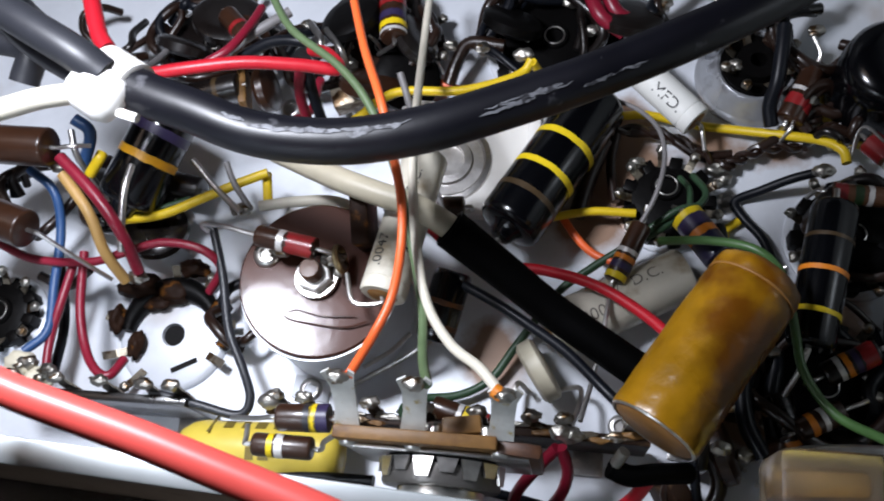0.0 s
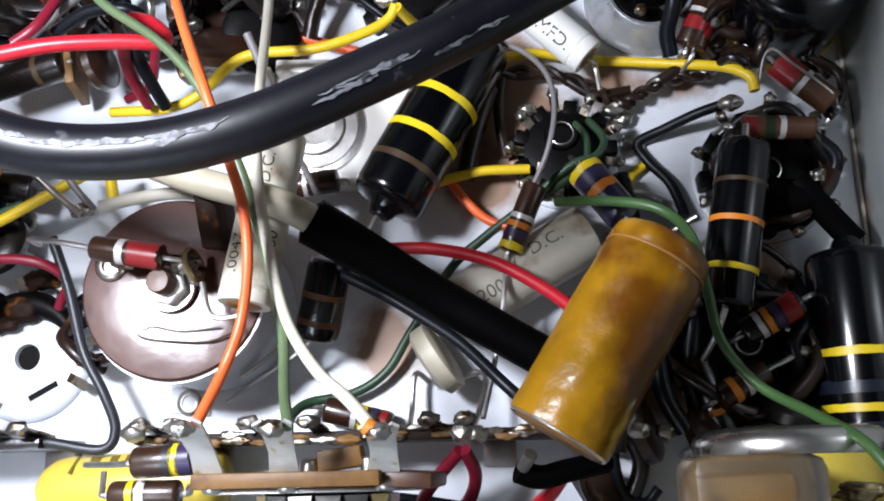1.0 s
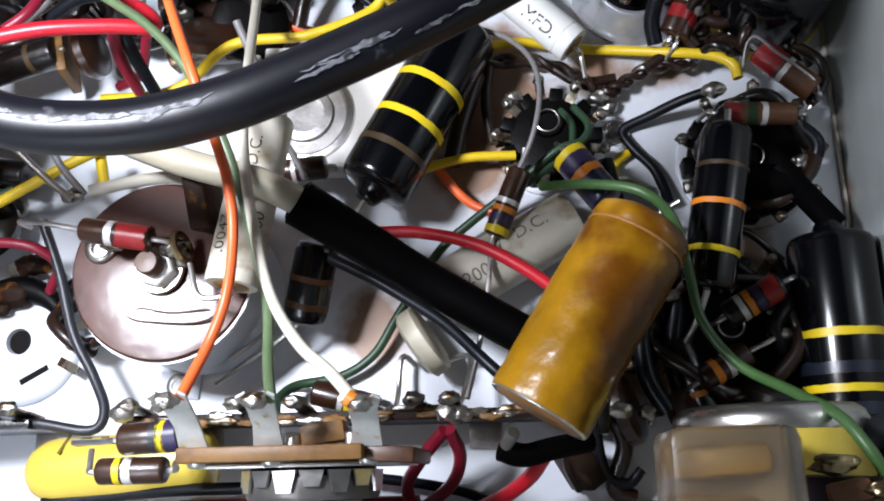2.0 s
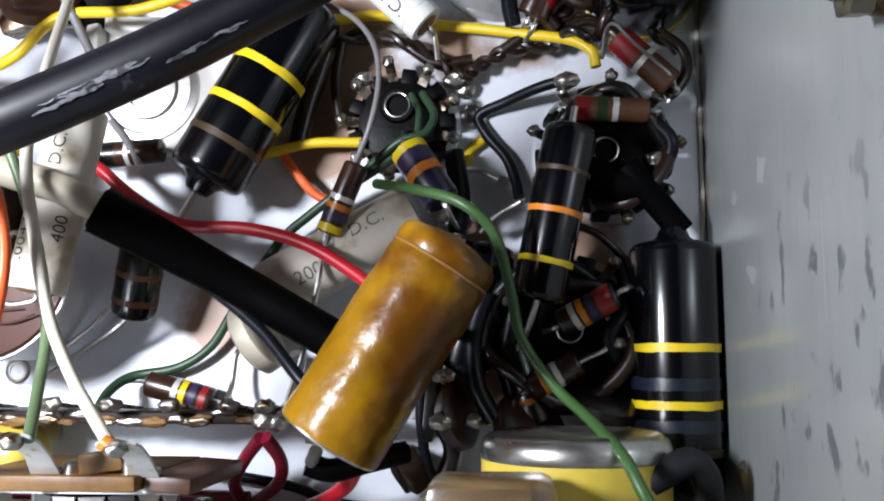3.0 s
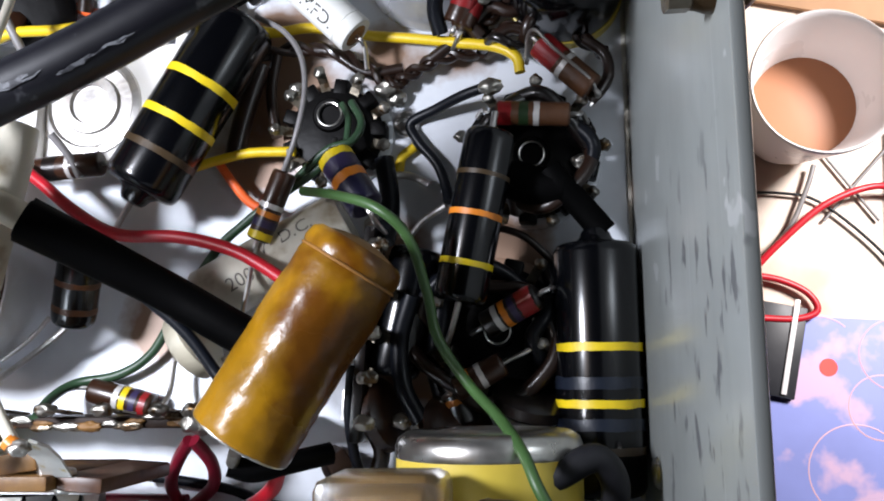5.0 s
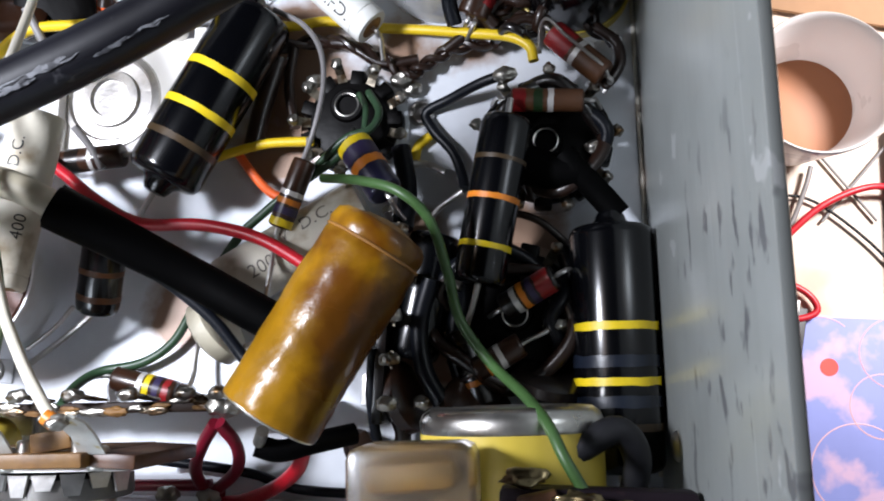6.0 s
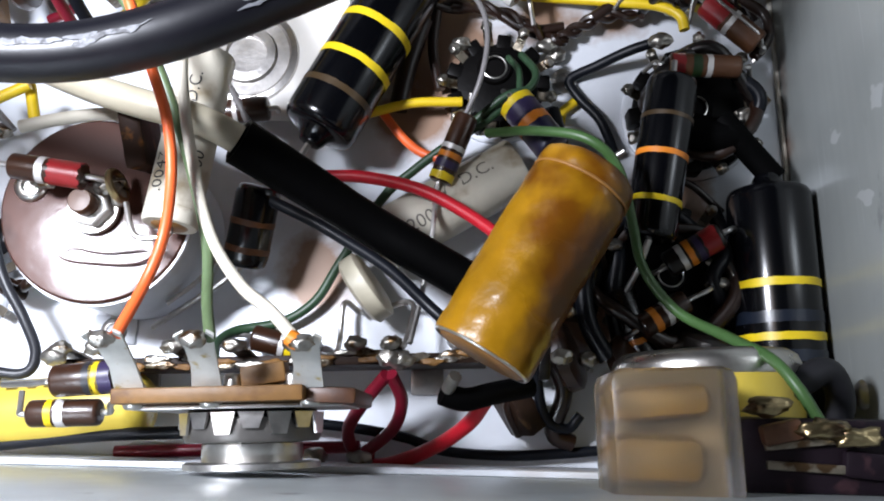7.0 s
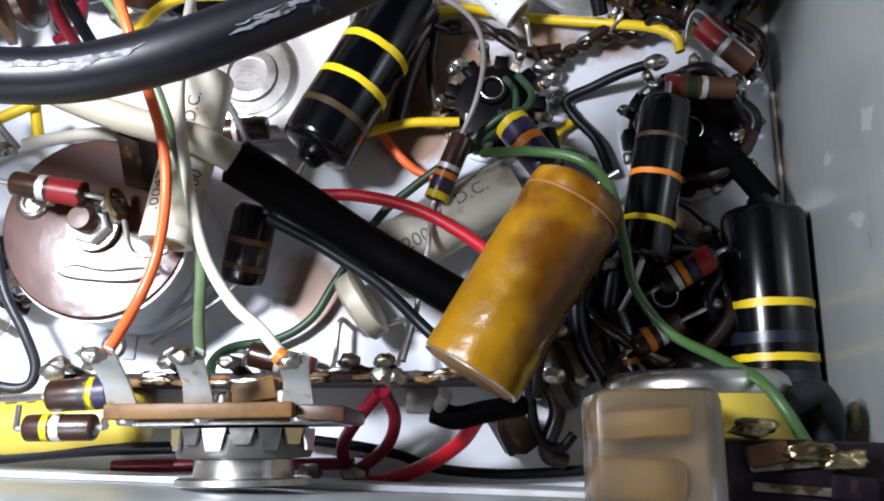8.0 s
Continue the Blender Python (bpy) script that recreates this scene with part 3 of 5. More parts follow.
# ---- valve sockets ----
def lug(parent, p, out, length, material=None, solder=True, up=3.0):
    bm = NB()
    d = Vector(out).normalized()
    side = d.cross(Vector((0, 0, 1))).normalized()
    a, b = Vector(p), Vector(p) + d * length * 0.55 + Vector((0, 0, up * 0.4))
    c = Vector(p) + d * length + Vector((0, 0, up))
    for q0, q1 in ((a, b), (b, c)):
        vs = [bm.verts.new((q + side * s * 0.75 + Vector((0, 0, h))) * MM) for q in (q0, q1) for s in (-1, 1) for h in (0, 0.35)]
        bmesh.ops.convex_hull(bm, input=vs)
    ob = part("lug", bm, material or FLUX, parent)
    if solder:
        part("solder", blob(NB(), c - d * 0.4, 0.95, (1, 1, 0.8), 0.35), SOLDER, ob, crease=180)
    return ob


def socket(c, r, n, label, turn=0.0, hub=(0, 0), h=4.0, skip=(), stuff=None):
    t = thing("valve_socket", label, "valve socket", "valve sockets", (c[0], c[1], 0))
    x, y = c[0], c[1]
    part("body", lathe(NB(), (x, y, 0), (x, y, 9), [(0, r), (h * 0.45, r), (h * 0.6, r * 0.9), (h * 0.95, r * 0.86), (h, r * 0.8), (h, 1.0)], 40), stuff or BAKELITE, t)
    hx, hy = x + hub[0], y + hub[1]
    part("hub", lathe(NB(), (hx, hy, h - 0.5), (hx, hy, 9), [(0, 2.9), (0.8, 2.8), (1.1, 2.5), (1.1, 1.6), (0.6, 1.5)], 30), BAKELITE, t)
    part("centre_ring", ring(NB(), (x + hub[0], y + hub[1], h + 0.6), (0, 0, 1), 1.9, 0.16, 30), STEEL, t, "bright centre ring")
    part("saddle", lathe(NB(), (x, y, 0.02), (x, y, 2), [(0, r + 1.6), (0.5, r + 1.5), (0.7, r + 1.2), (0.7, r - 0.5)], 40), PLATE, t, "pale metal mounting saddle")
    for k in range(n):
        a = radians(turn + 360 * (k + 0.5) / n)
        part("lobe", box(NB(), (x + r * 0.93 * math.cos(a), y + r * 0.93 * math.sin(a), h * 0.55), (r * 0.36, r * 0.3, h * 0.9), (0, 0, math.degrees(a)), r * 0.04), stuff or BAKELITE, t)
        if k in skip:
            continue
        a = radians(turn + 360 * k / n)
        d = (math.cos(a), math.sin(a), 0)
        lug(t, (x + d[0] * r * 0.72, y + d[1] * r * 0.72, h * 0.7), d, r * 0.5, up=1.5 + (k * 37 % 5) * 0.5)
    return t


socket((39.3, 65.1, 4.0), 7.6, 9, "black bakelite nine-pin valve socket with soldered lugs", 20, (-0.4, 2.4))
socket((70.4, 59.7, 4.0), 9.4, 9, "black bakelite valve socket crowded with resistors", 5)
socket((64.6, 32.9, 4.0), 10.0, 9, "dark valve socket under resistors beside the side wall", 15)
socket((-84.3, 36.7, 3.0), 6.4, 9, "dark valve socket at the chassis end", 10)
socket((-52.4, 96.5, 4.0), 11.0, 8, "dark brown valve socket with crusted solder lugs", 10, stuff=DARKBODY)
socket((-16.5, 96.1, 4.0), 11.0, 8, "dark brown wafer socket with a resistor on it", 30, stuff=CARBON)
socket((17.2, 98.8, 4.0), 12.0, 8, "large black octal valve socket", 20)
oct_c = (55.0, 92.7, 4.0)
octal = thing("valve_socket", "black octal socket in a chrome retaining ring", "valve socket", "valve sockets", (oct_c[0], oct_c[1], 0))
ox, oy = oct_c[0], oct_c[1]
part("retaining_ring", lathe(NB(), (ox, oy, 0), (ox, oy, 9), [(0, 10.8), (0.5, 10.8), (0.9, 10.0), (1.3, 9.7), (3.6, 7.9), (4.6, 7.5), (4.8, 7.2), (4.6, 6.7), (1.0, 6.6)], 56), CHROME, octal, "chrome retaining ring")
part("body", lathe(NB(), (ox, oy, 0), (ox, oy, 9), [(0, 6.6), (4.2, 6.6), (4.8, 6.2), (4.8, 4.0), (6.6, 3.8), (6.6, 1.5), (3, 1.4)], 44), BAKELITE, octal)
for k in range(8):
    a = radians(22 + 45 * k)
    lug(octal, (ox + 4.4 * math.cos(a), oy + 4.4 * math.sin(a), 5), (math.cos(a), math.sin(a), 0), 2.6)

# bare saddle seen with its hole and slot
sc = (-49.9, 35.0, -0.0)
sad = thing("valve_socket", "pale metal socket shell with a hole, slot and dark lugs", "valve socket", "valve sockets", (sc[0], sc[1], 0))
part("shell", lathe(NB(), (sc[0], sc[1], 0.02), (sc[0], sc[1], 4), [(0, 10.6), (0.4, 10.6), (0.9, 10.2), (1.3, 9.6), (1.3, 2.2), (0.3, 2.1)], 48), PLATE, sad)
part("hole", lathe(NB(), (sc[0], sc[1], 0.35), (sc[0], sc[1], 4), [(0, 2.05), (0.15, 2.05)], 24), BAKELITE, sad, "dark centre hole")
part("slot", box(NB(), (sc[0] + 3.2, sc[1] - 5.6, 1.33), (5.2, 1.0, 0.1), (0, 0, 28), 0), BAKELITE, sad, "dark slot")
part("wafer", sweep(NB(), [(sc[0] + 8.6 * math.cos(a), sc[1] + 8.6 * math.sin(a), 2.2) for a in [0.5 + 0.24 * k for k in range(12)]], lambda f: 1.2 + 1.2 * math.sin(math.pi * f), 10), BAKELITE, sad, "broken dark wafer")
for a in (10, 60, 95, 130, 170, 205, 240, 335):
    d = Vector((math.cos(radians(a)), math.sin(radians(a)), 0))
    lug(sad, Vector((sc[0], sc[1], 1.3)) + d * 8.2, d, 4.6, up=2.2, solder=a % 20 == 0)

for q, r, sq in (((-57.0, 43.2, 3.2), 3.0, (1.5, 0.8, 0.8)), ((-50.6, 42.6, 3.0), 2.5, (1.5, 0.9, 0.8)), ((-53.6, 41.0, 2.6), 2.2, (1.3, 0.9, 0.7)), ((-60.6, 37.0, 3.0), 1.9, (0.9, 1.4, 0.9)), ((-56.0, 32.2, 2.6), 1.6, (0.9, 1.6, 0.8)), ((-41.6, 39.2, 3.0), 1.7, (0.8, 1.6, 0.9)), ((-38.4, 34.0, 2.6), 1.6, (1.4, 0.9, 0.9)), ((-47.2, 47.2, 4.0), 2.0, (1.3, 0.9, 0.9))):
    part("charred_lump", blob(NB(), q, r, sq, 0.5), TAB, sad, "charred lump of lug and flux", crease=180)
part("ear", box(NB(), (-22.3, 27.0, 0.3), (7.0, 4.2, 0.6), (0, 0, -6), 0.25), PLATE, can, "pale fixing ear")

# ---- resistors ----
resistor((65.4, 64.8, 10.0), (76.3, 64.0, 10.0), 1.75, [(0.12, 2.0, REDP, "red band"), (0.38, 1.4, GRNP, "dark green band"), (0.55, 0.9, SIL, "silver band")], "brown carbon resistor with red, green and silver bands over a socket", PHEN, [(63.5, 65.6, 9.0), (62.4, 65.4, 6.0)], [(78.0, 64.4, 9.0), (78.9, 63.8, 6.0)])
resistor((72.0, 75.5, 9.0), (79.7, 68.1, 9.0), 2.1, [(0.22, 3.9, REDP, "red end"), (0.5, 0.9, SIL, "silver band")], "red and brown resistor with silver band near the side wall", PHEN, [(70.7, 76.0, 8.0), (70.0, 73.4, 6.0)], [(80.4, 67.3, 7.0), (79.6, 66.3, 6.0)])
resistor((63.0, 33.4, 9.0), (70.9, 37.6, 11.0), 2.0, [(0.28, 0.9, SIL, "silver band"), (0.42, 1.0, ORA, "orange band"), (0.58, 1.0, VIO, "violet band"), (0.8, 2.4, REDP, "red band")], "dark resistor with silver, orange, violet and red bands", DARKBODY, [(60.8, 32.5, 6.0)], [(73.2, 38.5, 10.0), (74.2, 36.7, 7.0)])
resistor((58.6, 24.3, 9.0), (65.6, 28.1, 9.0), 1.9, [(0.3, 1.1, ORA, "orange band"), (0.55, 0.9, SIL, "silver band")], "brown resistor with orange and silver bands under a green wire", CARBON, [(56.2, 22.8, 6.0)], [(68.6, 29.5, 9.0), (70.7, 30.7, 8.0)])
resistor((41.4, 58.9, 11.4), (46.7, 50.6, 13.6), 2.7, [(0.09, 1.3, YEL, "yellow band"), (0.27, 2.2, VIO, "violet band"), (0.5, 1.5, ORA, "orange band")], "fat navy resistor with yellow, violet and orange bands", NAVY, [(40.4, 61.6, 8.0), (40.0, 63.2, 5.0)], [(47.8, 48.6, 12.0), (48.4, 47.6, 8.0)])
resistor((34.1, 56.7, 12.0), (29.7, 46.7, 11.0), 1.8, [(0.5, 0.8, SIL, "silver band"), (0.62, 0.9, ORA, "orange band"), (0.75, 1.2, VIO, "violet band"), (0.92, 1.2, YEL, "yellow band")], "brown resistor with four bands standing on bare leads", CARBON, [(34.9, 59.9, 13.0)], [(28.6, 39.5, 12.0), (26.9, 29.7, 13.0), (25.2, 22.2, 16.0)])
resistor((0.3, 25.0, 3.5), (10.6, 22.2, 3.0), 2.0, [(0.46, 0.9, SIL, "silver band"), (0.57, 1.0, YEL, "yellow band"), (0.72, 1.1, VIO, "violet band"), (0.87, 1.1, REDP, "red band")], "brown resistor with silver and yellow bands by the tag strip", CARBON, [(-3.5, 25.0, 4.0), (-4.7, 22.8, 8.0)], [(12.5, 22.1, 4.0)])
resistor((-8.4, 59.6, 8.0), (3.2, 60.3, 8.0), 1.95, [(0.3, 2.2, DARKBODY, "black band"), (0.56, 0.7, SIL, "silver band")], "dark brown resistor with black and silver bands", CARBON, [(-11.8, 59.9, 6.0)], [(4.5, 60.1, 7.0)])
resistor((-27.4, 46.4, 26.0), (-17.3, 44.5, 26.0), 1.75, [(0.44, 1.1, SIL, "silver band"), (0.76, 4.4, REDP, "red end")], "brown and red resistor lying over the brown disc", CARBON, [(-33.5, 47.6, 26.4), (-37.9, 48.6, 24.0), (-38.6, 48.9, 20.0)], [(-14.4, 44.1, 25.0), (-13.3, 44.7, 23.0)])
resistor((-17.9, 17.2, 30.0), (-10.2, 17.6, 30.0), 2.0, [(0.62, 1.2, GREY_PVC, "grey band"), (0.72, 1.1, YEL, "yellow band"), (0.88, 1.8, VIO, "violet band")], "brown resistor with yellow and violet bands over a yellow capacitor", CARBON, [(-21.8, 17.1, 28.0), (-26.3, 17.2, 26.0)], [(-8.1, 17.8, 32.0)])
resistor((-21.6, 13.4, 28.0), (-12.6, 13.4, 28.0), 1.7, [(0.32, 0.9, YEL, "yellow band"), (0.47, 1.2, SIL, "silver band")], "dark brown resistor with yellow and silver bands", CARBON, [(-22.8, 14.1, 28.0), (-23.2, 16.2, 27.0)], [(-10.3, 14.1, 31.0), (-7.8, 14.7, 35.0)])
resistor((-14.1, 102.8, 13.0), (-12.3, 91.3, 14.0), 2.6, [(0.35, 1.5, REDP, "red band"), (0.62, 1.6, VIO, "violet band"), (0.8, 1.3, YEL, "yellow band"), (0.93, 0.7, SIL, "silver band")], "brown resistor with red, violet and yellow bands", CARBON, [], [(-13.8, 90.5, 12.0), (-16.3, 91.0, 9.0)])
resistor((-80.2, 60.2, 28.0), (-65.8, 59.8, 28.0), 3.4, [], "large plain brown tubular resistor with dark ends", CARBON, [], [(-61.6, 60.2, 28.0), (-59.9, 61.3, 26.0)])
resistor((-80.9, 49.7, 24.0), (-68.9, 46.2, 24.0), 3.4, [], "large plain brown tubular resistor, dulled", CARBON, [], [(-66.2, 45.4, 24.0), (-61.8, 43.2, 20.0), (-57.2, 41.2, 14.0)])
resistor((65.2, 91.3, 7.0), (60.3, 79.2, 7.0), 1.9, [(0.55, 0.8, SIL, "silver band"), (0.75, 2.2, REDP, "red end")], "brown and red resistor with a silver band beside the octal socket", CARBON, [], [(58.6, 76.8, 5.0)])
bumblebee((-58.2, 55.8, 14.0), (-50.9, 72.3, 18.0), 5.4, [(0.5, 1.6, AMB, "amber band"), (0.78, 1.8, VIO, "violet band")], "black capacitor with amber and violet bands", lead0=[(-57.5, 50.6, 14.0)])
# Shade is put into these bands' colour: a darkened copy of the orange paint.
bumblebee((3.2, 46.4, 13.0), (0.2, 35.0, 9.5), 3.3, [(0.45, 0.9, ORA_SHADE, "orange band, darkened for shade"), (0.78, 1.0, ORA_SHADE, "orange band, darkened for shade")], "small dark capacitor with orange bands darkened for shade", lead1=[(-4.1, 32.1, 9.0), (-15.0, 26.8, 4.0)])


single("lead", sweep(NB(), [(70.0, 73.6, 7.0), (70.4, 76.4, 9.5), (71.6, 76.8, 11.0), (74.0, 73.9, 11.4), (77.0, 71.0, 11.4), (79.6, 68.6, 10.6), (80.4, 67.0, 8.0)], 0.28, 8), TIN, "bare tinned lead bent back over a red resistor", "lead")


# ---- paper capacitors ----
def paper_cap(p0, p1, r, label, ends, material=None, category="capacitor"):
    t = thing("paper_capacitor", label, category, "paper capacitors", p0)
    length = (Vector(p1) - Vector(p0)).length
    part("body", lathe(NB(), p0, p1, [(0, r * 0.7), (0.05, r * 0.95), (0.4, r), (1.8, r), (1.9, r * 0.97), (2.1, r * 0.97), (2.2, r), (length - 0.4, r), (length - 0.05, r * 0.95), (length, r * 0.7)], 36), material or CREAM, t)
    part("end_seal", lathe(NB(), lerp(p0, p1, -0.006), p1, [(0, r * 0.6), (0.3, r * 0.72)], 24), AMBER_END, t, "dark end seal")
    d = (Vector(p1) - Vector(p0)).normalized()
    for base, sign, way in ((p0, -1, ends[0]), (p1, 1, ends[1])):
        if way:
            part("lead", sweep(NB(), [Vector(base), Vector(base) + d * sign * 1.2, *way], 0.4, 8), TIN, t)
    return t


C0, C1 = (-5.7, 37.4, 26.0), (-1.7, 62.2, 24.0)
c = paper_cap(C0, C1, 3.7, "cream paper capacitor marked .0047", ([(-10.1, 36.2, 26.0), (-12.0, 41.0, 25.0)], []))
wrapped_text(c, ".0047", C0, C1, 3.7, 0.25, (-0.5, 0, 1), 2.6, INK)
wrapped_text(c, "400", C0, C1, 3.7, 0.33, (0.75, 0, 0.7), 2.4, INK)
wrapped_text(c, "D.C.", C0, C1, 3.7, 0.74, (0.1, 0, 1), 2.4, INK)
D0, D1 = (19.6, 38.4, 6.0), (42.1, 50.4, 6.0)
c = paper_cap(D0, D1, 4.7, "cream paper capacitor with worn lettering lying on the deck", ([], []))
wrapped_text(c, "D.C.", D0, D1, 4.7, 0.72, (-0.25, 0.2, 1), 3.0, WORN)
wrapped_text(c, "200", D0, D1, 4.7, 0.3, (0.0, -0.3, 1), 3.0, WORN)
wrapped_text(c, "V", D0, D1, 4.7, 0.5, (-0.2, 0.2, 1), 3.0, WORN)
M0, M1 = (31.8, 90.9, 8.0), (43.7, 79.2, 7.0)
c = paper_cap(M1, M0, 3.2, "white paper capacitor marked MFD beside a socket", ([(44.9, 77.5, 6.0), (45.3, 73.9, 6.0)], []), PAPER)
wrapped_text(c, "MFD.", M0, M1, 3.2, 0.62, (-0.45, -0.45, 1), 3.0, INK)
Y0, Y1 = (-41.2, 13.7, 10.0), (-12.4, 14.9, 10.0)
yel = thing("paper_capacitor", "fat yellow tubular capacitor with domed ends", "capacitor", "paper capacitors", Y0)
yl = (Vector(Y1) - Vector(Y0)).length
part("body", lathe(NB(), Y0, Y1, [(0, 0.6), (0.4, 2.0), (1.5, 3.4), (3.2, 4.4), (5, 4.8), (yl - 3, 4.8), (yl - 1.4, 4.4), (yl - 0.4, 3.4), (yl, 1.5)], 40), LABEL, yel)
yd = (Vector(Y1) - Vector(Y0)).normalized()
for k, (f, w, a) in enumerate(((0.24, 0.5, 0.9), (0.34, 1.6, 0.9), (0.44, 1.2, 0.9), (0.53, 1.8, 0.9), (0.63, 1.4, 0.9), (0.73, 1.7, 0.9), (0.5, 1.4, -0.2), (0.58, 1.8, -0.2))):
    q = lerp(Y0, Y1, f) + Vector((0, math.sin(a) * 4.82, math.cos(a) * 4.82))
    part("printed_mark", box(NB(), q, (w, 2.0 if k else 5, 0.06), (-math.degrees(a), 0, math.degrees(math.atan2(yd[1], yd[0]))), 0), INK_O, yel, "olive printed mark")

disc = thing("disc_capacitor", "cream ceramic disc capacitor standing on edge", "capacitor", at=(18.1, 31.8, 6.0))
q = Vector((18.1, 31.8, 6.0))
ax = Vector((0.82, 0.52, 0.12)).normalized()
part("body", lathe(NB(), q - ax * 1.8, q + ax * 1.8, [(0, 2.5), (0.15, 4.8), (0.7, 5.6), (2.9, 5.6), (3.4, 4.9), (3.6, 2.5)], 36), CERAMIC, disc)
part("lead", sweep(NB(), [q - ax * 0.5 + Vector((-1, -3, -3)), (14.5, 29.8, 4.0), (14.0, 24.5, 5.0), (14.1, 21.7, 9.0)], 0.45, 8), TIN, disc)
part("lead", sweep(NB(), [q + ax * 0.5 + Vector((2, -3, -3)), (25.2, 29.2, 6.0), (24.2, 23.0, 10.0), (22.7, 20.1, 16.0)], 0.45, 8), TIN, disc)

# ---- potentiometer on the front wall ----
pc = (7.5, 14.8, 39.0)
px, pz = 6.0, 27.0
pot = thing("potentiometer", "wire-wound potentiometer with tan phenolic wafer and three lugs", "potentiometer", at=(px, 10, pz))
part("wafer", box(NB(), (3.6, pc[1], pz + 1.5), (21.8, 1.8, 21), bevel=0.3), PHEN_EDGE, pot, "tan phenolic wafer")
part("insulator", box(NB(), (17.3, pc[1] - 0.3, pz + 0.5), (5.8, 1.9, 19), (0, 0, -4), 0.4), PHEN, pot, "dark red-brown phenolic end")
part("contact_plate", box(NB(), (6.3, pc[1] - 1.3, pz + 0.5), (24.5, 0.5, 17), bevel=0.1), TIN, pot, "thin bright contact plate")
part("gasket", lathe(NB(), (px + 0.2, pc[1] - 1.55, pz), (px + 0.2, 0, pz), [(0, 7.6), (0.1, 7.9), (0.9, 7.9), (1.0, 7.4)], 40), BAKELITE, pot, "black fibre gasket")
part("cup", lathe(NB(), (px + 0.2, pc[1] - 2.5, pz), (px + 0.2, 0, pz), [(0, 7.4), (0.15, 8.3), (2.4, 8.4), (2.9, 8.1), (3.0, 6.0)], 44), SMOKE, pot, "dark plated cup")
for k in range(8):
    a = radians(14 + 21.5 * k)
    d, e = Vector((math.cos(a), 0, math.sin(a))), Vector((-math.sin(a), 0, math.cos(a)))
    o = Vector((px + 0.2, pc[1] - 1.9, pz)) + d * 8.55
    bm = NB()
    rise = 1.9 if k % 2 else 2.6
    vs = [bm.verts.new((o + e * u + Vector((0, -h, 0)) + d * w) * MM) for u, h in ((-1.5, 0), (1.5, 0), (0.9, rise), (-0.9, rise)) for w in (0, 0.35)]
    bmesh.ops.convex_hull(bm, input=vs)
    part("bent_tab", bm, TIN, pot, "bright bent tab")
part("bushing", lathe(NB(), (px + 0.2, pc[1] - 5.4, pz), (px + 0.2, 0, pz), [(0, 5.9), (0.2, 6.15), (2.4, 6.15), (2.6, 6.0)], 44), STEEL, pot, "bright turned bushing")
part("flange", lathe(NB(), (px + 0.2, 7.1, pz), (px + 0.2, 0, pz), [(0, 8.0), (0.2, 8.4), (0.9, 8.4), (1.0, 7.8)], 44), TIN, pot)
for foot, top in (((-5.7, 15.8, 40.0), (-5.5, 20.6, 46.0)), ((3.2, 15.6, 40.0), (4.3, 20.3, 46.0)), ((14.8, 15.5, 40.0), (15.7, 19.7, 46.0))):
    bm = NB()
    a, b = Vector((foot[0], pc[1] + 0.9, pz + 10)), Vector(top) + Vector((0, 0.4, 0.3))
    up = (b - a).normalized()
    nrm = up.cross(Vector((1, 0, 0))).normalized()
    size = (b - a).length / 6.0
    shape = [(-1.75, 0), (1.75, 0), (1.55, 2.2), (1.6, 4.2), (2.15, 6.2), (1.35, 6.5), (0.7, 5.1), (-0.6, 5.0), (-1.15, 6.4), (-2.2, 6.1), (-1.65, 4.2), (-1.5, 2.0)]
    rings = []
    for h in (0, 0.35):
        rings.append([bm.verts.new((a + Vector((u, 0, 0)) + up * v * size + nrm * (h + 0.9 * math.sin(v * 0.5) - 0.45 * (u / 2) ** 2)) * MM) for u, v in shape])
    bm.faces.new(rings[0])
    bm.faces.new(rings[1][::-1])
    for k in range(len(shape)):
        bm.faces.new((rings[0][k], rings[0][k - 1], rings[1][k - 1], rings[1][k]))
    bmesh.ops.triangulate(bm, faces=bm.faces[:])
    l = part("lug", bm, LUG, pot, "dull plated solder lug with notched tip", crease=30)
    part("solder", blob(NB(), b - Vector((0, 0.6, -0.4)), 1.15, (1.2, 0.8, 0.8), 0.38), SOLDER, l, crease=180)
    part("rivet", lathe(NB(), (a[0], pc[1] + 1.5, pz + 8.5), (a[0], pc[1] - 1.5, pz + 8.5), rounded(3.0, 1.3, 0.5), 16), STEEL, pot)
part("wiper_block", box(NB(), (9.6, pc[1] + 2.2, pz + 9), (5.2, 2.4, 3), (0, 0, 8), 0.3), PHEN_EDGE, pot)
for dx in (5.9, 12.9):
    part("rivet", lathe(NB(), (dx, pc[1] + 2.4, pz + 9.4), (dx, pc[1] + 1.0, pz + 9.4), rounded(2.2, 1.0, 0.4), 14), STEEL, pot)

